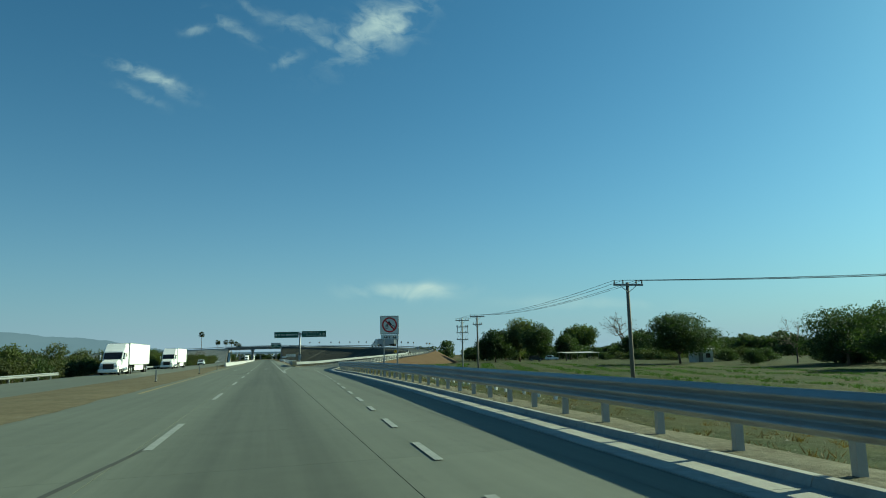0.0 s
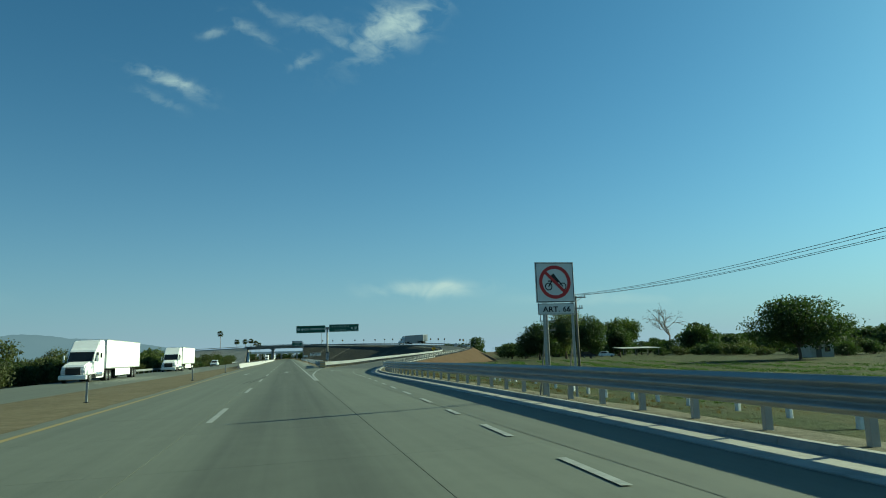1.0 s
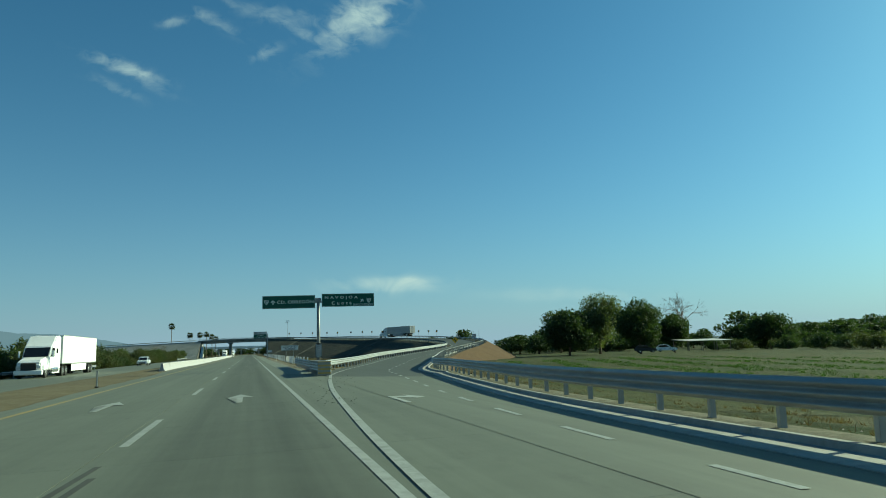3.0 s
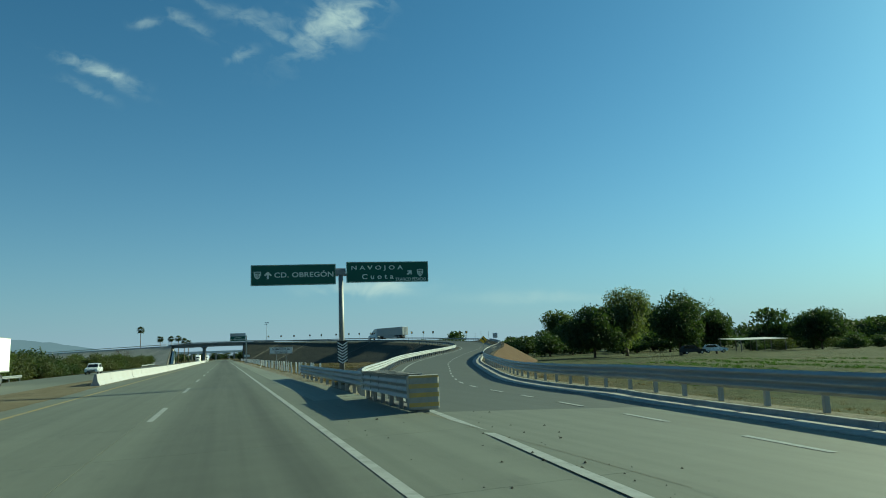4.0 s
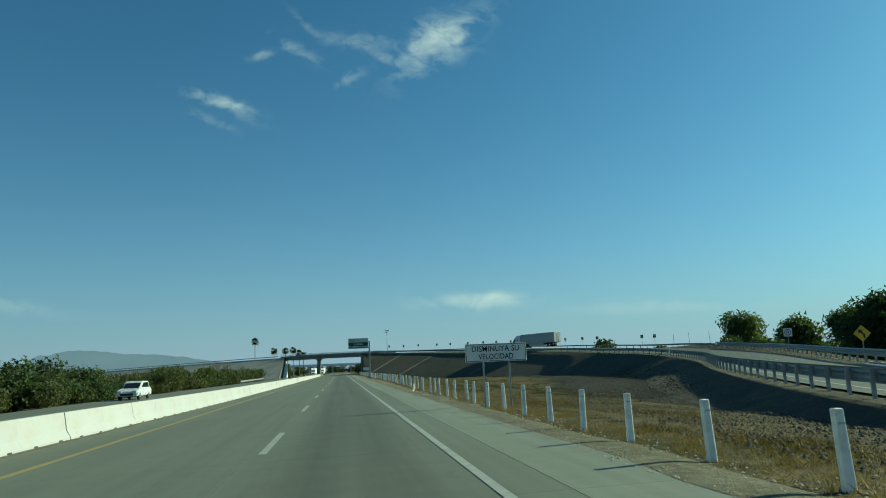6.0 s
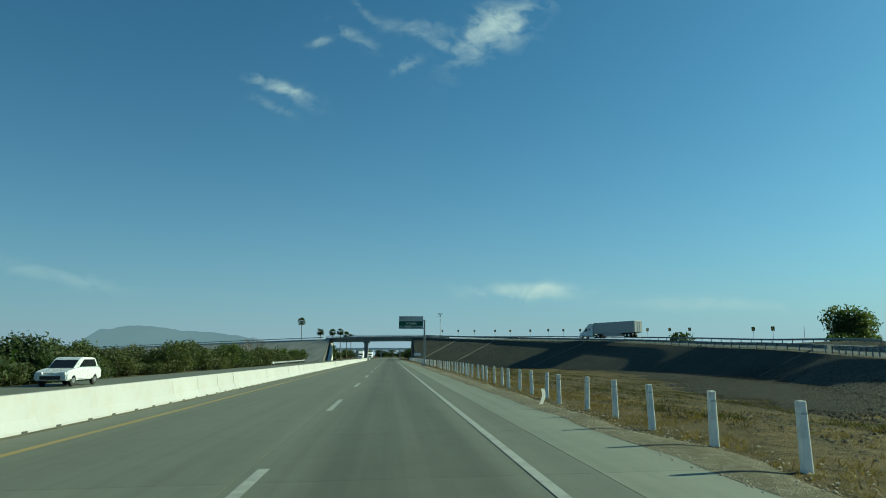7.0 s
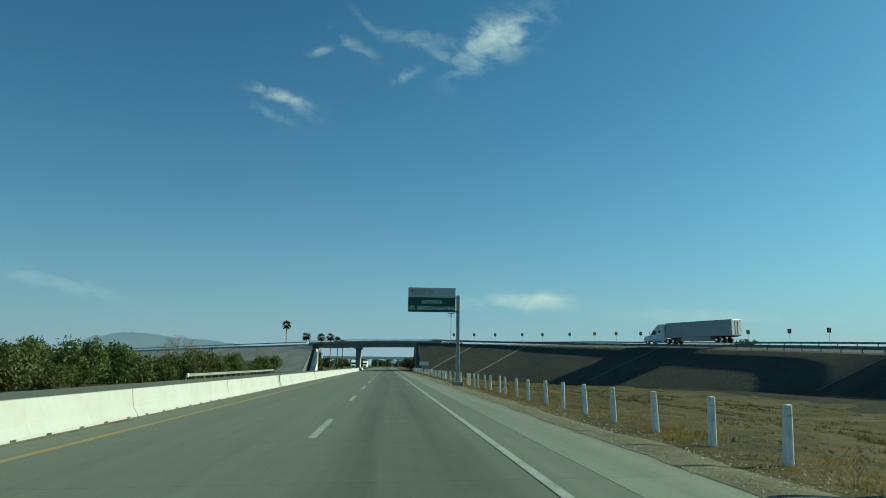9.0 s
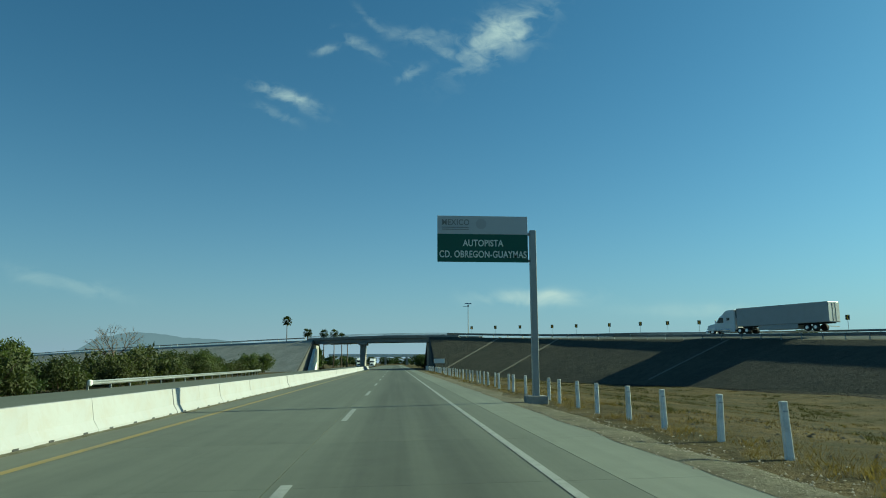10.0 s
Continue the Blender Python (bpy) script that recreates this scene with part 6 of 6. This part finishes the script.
kinds = [bush(60, 4.0, 6.0, 3600, 0.31, LEAF_BUSH, "olive green thorny roadside thicket bush", (-27, 20, -0.6)), bush(61, 3.0, 5.5, 3200, 0.30, LEAF_BUSH, "low olive brown roadside bush", (-31, 24, -0.7)), bush(62, 4.6, 5.0, 3600, 0.31, LEAF, "taller green roadside bush", (-28.5, 28, -0.7)), bush(63, 3.4, 5.0, 3200, 0.30, LEAF_DARK, "dark green roadside bush", (-30, 33, -0.7))]
rng = np.random.default_rng(5)
y = 36.0
while y < 400:
    for x0 in (-25.6, -29.8, -36.5):
        if (y > 345 and x0 > -28) or (x0 < -35 and rng.uniform() < 0.5):
            continue
        x = x0 + float(rng.uniform(-1.2, 1.2))
        yy = y + float(rng.uniform(-2, 2))
        which = kinds[int(rng.choice(4, p=[0.35, 0.3, 0.15, 0.2]))]
        s = float(rng.uniform(0.70, 1.12)) * (1.0 if x0 > -30 else 1.05)
        if 200 < yy < 250 and x0 > -28:
            s *= 0.75
        o = copy_thing(which, pose(x, yy, gz(x, yy) - 0.1, 0, 0, float(rng.uniform(0, 360))))
        o.scale = (s, s, s * float(rng.uniform(0.85, 1.15)))
    y += 5.4
for x, y, s in ((-26.5, 208, 1.35), (-27.5, 217, 1.45), (-26.8, 226, 1.2), (9.0, 446, 1.3), (11, 450, 1.4),  (76, 95, 0.8)):
    o = copy_thing(kinds[1 if s < 0.75 else 3], pose(x, y, gz(x, y) - 0.1, 0, 0, 40 * s + x))
    o.scale = (s, s, s)


rng = np.random.default_rng(19)
for k in range(26):
    f = k / 25
    x, y = 84 + 42 * f + float(rng.uniform(-8, 8)), 62 + 170 * f + float(rng.uniform(-10, 10))
    s = float(rng.uniform(0.6, 1.1))
    o = copy_thing(kinds[3 if k % 3 else 1], pose(x, y, gz(x, y) - 0.1, 0, 0, float(rng.uniform(0, 360))))
    o.scale = (1.3 * s, 1.3 * s, s)


def palm(at, height, crown=1.5):
    p = thing("palm_tree", "tall fan palm with a small dark crown", "palm tree", "palms by the bridge", at=at)
    bm = bmesh.new()
    tube(bm, [(0, 0, -0.5), (0.15, 0, height * 0.5), (0, 0, height)], [0.30, 0.20, 0.18], 8)
    part("trunk", bm, BARK, p, smooth=True)
    rng = np.random.default_rng(int(height * 10))
    vs, fs = [], []
    for k in range(60):
        a, e = rng.uniform(0, 2 * math.pi), rng.uniform(-1.0, 1.3)
        d = Vector((math.cos(a) * math.cos(e), math.sin(a) * math.cos(e), math.sin(e)))
        s = d.cross(Vector((0, 0, 1))).normalized()
        c0 = Vector((0, 0, height))
        c1 = c0 + d * crown * rng.uniform(0.75, 1.1)
        for j in range(7):
            w = (c1 - c0) + s * (j - 3) * 0.17 * crown + Vector((0, 0, -0.10 * abs(j - 3) * crown))
            q = c0 + (c1 - c0) * 0.35
            n0 = len(vs)
            vs += [tuple(q - s * 0.05), tuple(q + s * 0.05), tuple(c0 + w * 0.8 + s * 0.13), tuple(c0 + w), tuple(c0 + w * 0.8 - s * 0.13)]
            fs.append((n0, n0 + 1, n0 + 2, n0 + 3, n0 + 4))
    from_arrays("fronds", vs, fs, LEAF_PALM, p)
    return p


palm((-50.6, 566, -0.5), 21.5, 2.5)
for x, y, h in ((-35.2, 520, 13.5), (-30.8, 540, 14.0), (-27.2, 548, 14.5), (-23.6, 545, 12.6), (-21.6, 552, 11.6)):
    palm((x, y, -0.5), h + 0.6, 2.1)

# ---- small buildings in the field ----


def shed(at, w, d, h, label, turn=0.0, open_front=False):
    s = thing("shed", label, "shed", at=at, turn=turn)
    if open_front:
        for x in (-w / 2, -w / 6, w / 6, w / 2):
            for y in (-d / 2, d / 2):
                bm = bmesh.new()
                box(bm, x, y, h / 2, 0.14, 0.14, h)
                part("post", bm, WOOD, s)
    else:
        bm = bmesh.new()
        box(bm, 0, 0, h / 2, w, d, h, 0.03)
        wall = part("wall", bm, WALL, s)
        bm = bmesh.new()
        box(bm, -w * 0.2, -d / 2 - 0.02, 1.0, 0.9, 0.06, 2.0, 0.01)
        part("door", bm, WOOD, wall)
        bm = bmesh.new()
        box(bm, w * 0.22, -d / 2 - 0.02, 1.4, 0.9, 0.06, 0.9, 0.01)
        part("window", bm, GLASS_DARK, wall)
    bm = bmesh.new()
    box(bm, 0, 0, h + 0.12, w + 0.8, d + 0.8, 0.10, 0.02)
    bmesh.ops.rotate(bm, cent=(0, 0, h), matrix=Matrix.Rotation(radians(3.5), 3, "X"), verts=bm.verts)
    part("roof", bm, TIN, s)
    return s


shed((100, 209, -1.1), 12, 5, 2.3, "open shed with a pale sheet metal roof", 6, True)
shed((84.0, 120.0, -1.1), 3.6, 3.2, 2.6, "small pale rendered hut under the trees", -10)
car("dark parked pickup under the trees", UNDER, (86, 206, -1.1), 70)
car("pale parked car under the trees", SILVER, (92, 207, -1.1), 60)

# ---- far hills ----


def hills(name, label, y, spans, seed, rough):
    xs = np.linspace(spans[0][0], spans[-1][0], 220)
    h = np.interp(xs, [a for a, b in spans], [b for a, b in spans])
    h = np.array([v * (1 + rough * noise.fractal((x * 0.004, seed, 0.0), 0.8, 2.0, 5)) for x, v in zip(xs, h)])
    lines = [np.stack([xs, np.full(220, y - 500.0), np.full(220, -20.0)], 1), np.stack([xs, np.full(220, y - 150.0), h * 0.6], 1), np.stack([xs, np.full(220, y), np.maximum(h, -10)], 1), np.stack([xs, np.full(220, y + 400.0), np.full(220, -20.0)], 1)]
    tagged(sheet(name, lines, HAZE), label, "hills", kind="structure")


# The blue haze here is the material's own glow.
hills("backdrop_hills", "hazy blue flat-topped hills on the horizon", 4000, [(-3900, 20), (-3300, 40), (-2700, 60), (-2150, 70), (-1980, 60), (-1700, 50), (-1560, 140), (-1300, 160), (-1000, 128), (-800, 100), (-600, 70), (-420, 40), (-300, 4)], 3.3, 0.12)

# ---- grass, brush and gravel ----


def blades(name, label, seed, count, spot, height, width, material, category="grass"):
    """Loose blades in tufts; spot gives a place or None."""
    rng = np.random.default_rng(seed)
    vs = []
    while len(vs) < count:
        at = spot(rng)
        if at is None:
            continue
        x, y, k = at
        z = gz(x, y) - 0.03
        for _ in range(int(rng.integers(6, 20))):
            a = rng.uniform(0, 2 * math.pi)
            r = rng.uniform(0, 0.26) * k
            h = height * k * rng.uniform(0.4, 1.2)
            bx, by = x + r * math.cos(a), y + r * math.sin(a)
            tx, ty = bx + h * rng.uniform(-1.1, 1.1), by + h * rng.uniform(-1.1, 1.1)
            wx, wy = width * math.cos(a + 1.3) * k, width * math.sin(a + 1.3) * k
            vs.append(((bx - wx, by - wy, z), (bx + wx, by + wy, z), (tx, ty, z + h)))
    v = np.array(vs).reshape(-1, 3)
    ob = leaf_object(name, v, np.arange(len(v)).reshape(-1, 3), material, None)
    return tagged(ob, label, category, kind="stuff")


def verge_spot(rng):
    y = 134 + 236 * rng.uniform(0, 1) ** 1.25
    edge = 4.6 + 0.5 * noise.noise((0, y * 0.2, 0)) + (0.3 if y > 210 else 0)
    x = edge + 0.5 + abs(rng.normal(0, 1.0)) * (2.2 if rng.uniform() < 0.5 else 9.0)
    if x > 7.0 + max(y - 158, 0) * 0.4 or noise.noise((x * 0.35, y * 0.35, 2.0)) < -0.12:
        return None
    clump = 1.0 + 0.8 * max(noise.noise((x * 0.7, y * 0.45, 12.0)), 0.0)
    return x, y, rng.uniform(0.6, 1.3) * (1.2 if x < 7.5 else 0.9) * clump


def median_spot(rng):
    y, x = rng.uniform(-5, 190), -7.3 - abs(rng.normal(0, 2.0))
    if x < -12.0 or noise.noise((x * 0.5, y * 0.3, 9.0)) < 0.05:
        return None
    return x, y, rng.uniform(0.3, 0.7)


def ditch_spot(rng):
    y = rng.uniform(-10, 150)
    k = float(np.interp(y, KERB_FRONT[:, 1], KERB_FRONT[:, 0]))
    x = k + 1.9 + abs(rng.normal(0, 4.0))
    if noise.noise((x * 0.4, y * 0.4, 5.0)) < -0.05:
        return None
    return x, y, rng.uniform(0.5, 1.1)


def crop_spot(rng):
    y, x = rng.uniform(-20, 170), rng.uniform(13, 62)
    k = float(np.interp(y, KERB_FRONT[:, 1], KERB_FRONT[:, 0]))
    row = math.sin((x * 0.95 - y * 0.30) * 1.15)
    if x < k + 11 or row < 0.25 + 0.5 * noise.noise((x * 0.1, y * 0.1, 1.0)):
        return None
    return x, y, rng.uniform(0.7, 1.3)


blades("dry_verge_grass", "dry straw-coloured grass along the verge and at the embankment foot", 11, 120000, verge_spot, 0.085, 0.007, DRY)


def field_spot(rng):
    y = 138 + 220 * rng.uniform(0, 1) ** 1.3
    x = rng.uniform(6.6, 6.6 + max(1.5, min(36.0, (y - 158) * 0.5)))
    if noise.noise((x * 0.22, y * 0.22, 6.0)) < -0.18:
        return None
    return x, y, rng.uniform(0.5, 1.2) * (1.0 + 1.8 * max(noise.noise((x * 0.45, y * 0.45, 3.0)), 0.0))


blades("field_tussocks", "brown and olive tussocks on the rough ground below the embankment", 15, 200000, field_spot, 0.062, 0.010, BROWN_GRASS)


def weed_spot(rng):
    """Patches of low dark weeds on the field towards the bridge."""
    y = 186 + 200 * rng.uniform(0, 1) ** 1.2
    x = rng.uniform(7.2, 7.2 + min(30.0, (y - 172) * 0.5))
    patch = noise.noise((x * 0.28, y * 0.16, 21.0)) + 0.5 * noise.noise((x * 0.9, y * 0.6, 22.0))
    if patch < 0.12:
        return None
    return x, y, rng.uniform(0.6, 1.2) * (0.8 + 1.4 * min(patch, 0.7))


blades("field_weeds", "patches of low dark weeds over the dry field", 16, 90000, weed_spot, 0.13, 0.014, WEED)
blades("median_grass", "short dry grass in the median", 12, 9000, median_spot, 0.22, 0.012, DRY)
blades("ditch_grass", "dry grass behind the guard rail", 13, 24000, ditch_spot, 0.13, 0.012, BROWN_GRASS)
blades("field_crop", "rows of low green crop in the field", 14, 110000, crop_spot, 0.20, 0.026, GREEN_GRASS, "crop")


def pebbles(name, label, seed, count, spot, size, material=STONE, category="gravel", height=None):
    rng = np.random.default_rng(seed)
    base = np.array([(1, 0, 0), (-1, 0, 0), (0, 1, 0), (0, -1, 0), (0.1, 0.1, 0.8)])
    tri = np.array([(0, 2, 4), (2, 1, 4), (1, 3, 4), (3, 0, 4)])
    vs, fs = [], []
    for k in range(count):
        x, y = spot(rng)
        s = size * rng.uniform(0.4, 1.0) ** 2 * rng.uniform(0.6, 1.3, 3)
        a = rng.uniform(0, 6.28)
        p = base * s
        p = np.stack([p[:, 0] * math.cos(a) - p[:, 1] * math.sin(a), p[:, 0] * math.sin(a) + p[:, 1] * math.cos(a), p[:, 2]], 1)
        vs.append(p + [x, y, (height or gz)(x, y) + 0.3 * s[2]])
        fs.append(tri + 5 * k)
    ob = leaf_object(name, np.vstack(vs), np.vstack(fs), material, None)
    return tagged(ob, label, category, kind="stuff")


def verge_height(x, y):
    return max(gz(x, y), cross(4.0) - 0.01 - 0.045 * max(x - 4.0, 0) ** 2) if x < 5.6 else gz(x, y)


def clod_spot(r):
    y = 152 + 118 * r.uniform(0, 1)
    edge = float(np.interp(y, crest_l[:120, 1], crest_l[:120, 0])) - 1.5
    return 6.5 + max(edge - 6.5, 0.5) * r.uniform(0, 1) ** 0.9, y


CREST_PROFILE = left_profile(crest_l)


def foot_height(x, y):
    """The ground, or the embankment's face where it stands over it."""
    i = int(np.argmin(np.abs(crest_l[:, 1] - y)))
    away = max(crest_l[i, 0] - x, 0.0)
    return max(gz(x, y), crest_l[i, 2] - float(np.interp(away, [0.0, CREST_PROFILE[0][i], CREST_PROFILE[2][i]], [0.0, CREST_PROFILE[1][i], CREST_PROFILE[3][i]])))


pebbles("field_clods", "dry earth clods and stones over the rough ground", 23, 26000, clod_spot, 0.070, CLOD, "earth", foot_height)


def rubble_spot(r):
    """On the stony apron between the embankment's knee and foot."""
    y = 188 + 72 * r.uniform(0, 1)
    i = int(np.argmin(np.abs(crest_l[:, 1] - y)))
    return crest_l[i, 0] - CREST_PROFILE[0][i] - (CREST_PROFILE[2][i] - CREST_PROFILE[0][i]) * r.uniform(-0.25, 0.9), y


pebbles("apron_rubble", "dark loose stones on the apron below the embankment", 24, 14000, rubble_spot, 0.12, RUBBLE_STONE, "rubble", foot_height)
pebbles("gore_debris", "dark scraps and pebbles lying on the paved gore", 25, 130, lambda r: (lambda y: (1.95 + (0.14 * (y - 84)) * r.uniform(0.1, 1.0), y))(r.uniform(92, 113)), 0.036, RUBBLE_STONE, "debris", lambda x, y: cross(min(x, 4.2)) - 0.005)
pebbles("verge_gravel", "loose grey gravel at the edge of the shoulder", 21, 26000, lambda r: (3.9 + abs(r.normal(0, 0.8)), 138 + 200 * r.uniform(0, 1) ** 1.2), 0.032, height=verge_height)
pebbles("ditch_gravel", "loose gravel behind the kerb", 22, 5000, lambda r: (lambda y: (float(np.interp(y, KERB_FRONT[:, 1], KERB_FRONT[:, 0])) + 1.0 + abs(r.normal(0, 1.0)), y))(r.uniform(-5, 110)), 0.035)
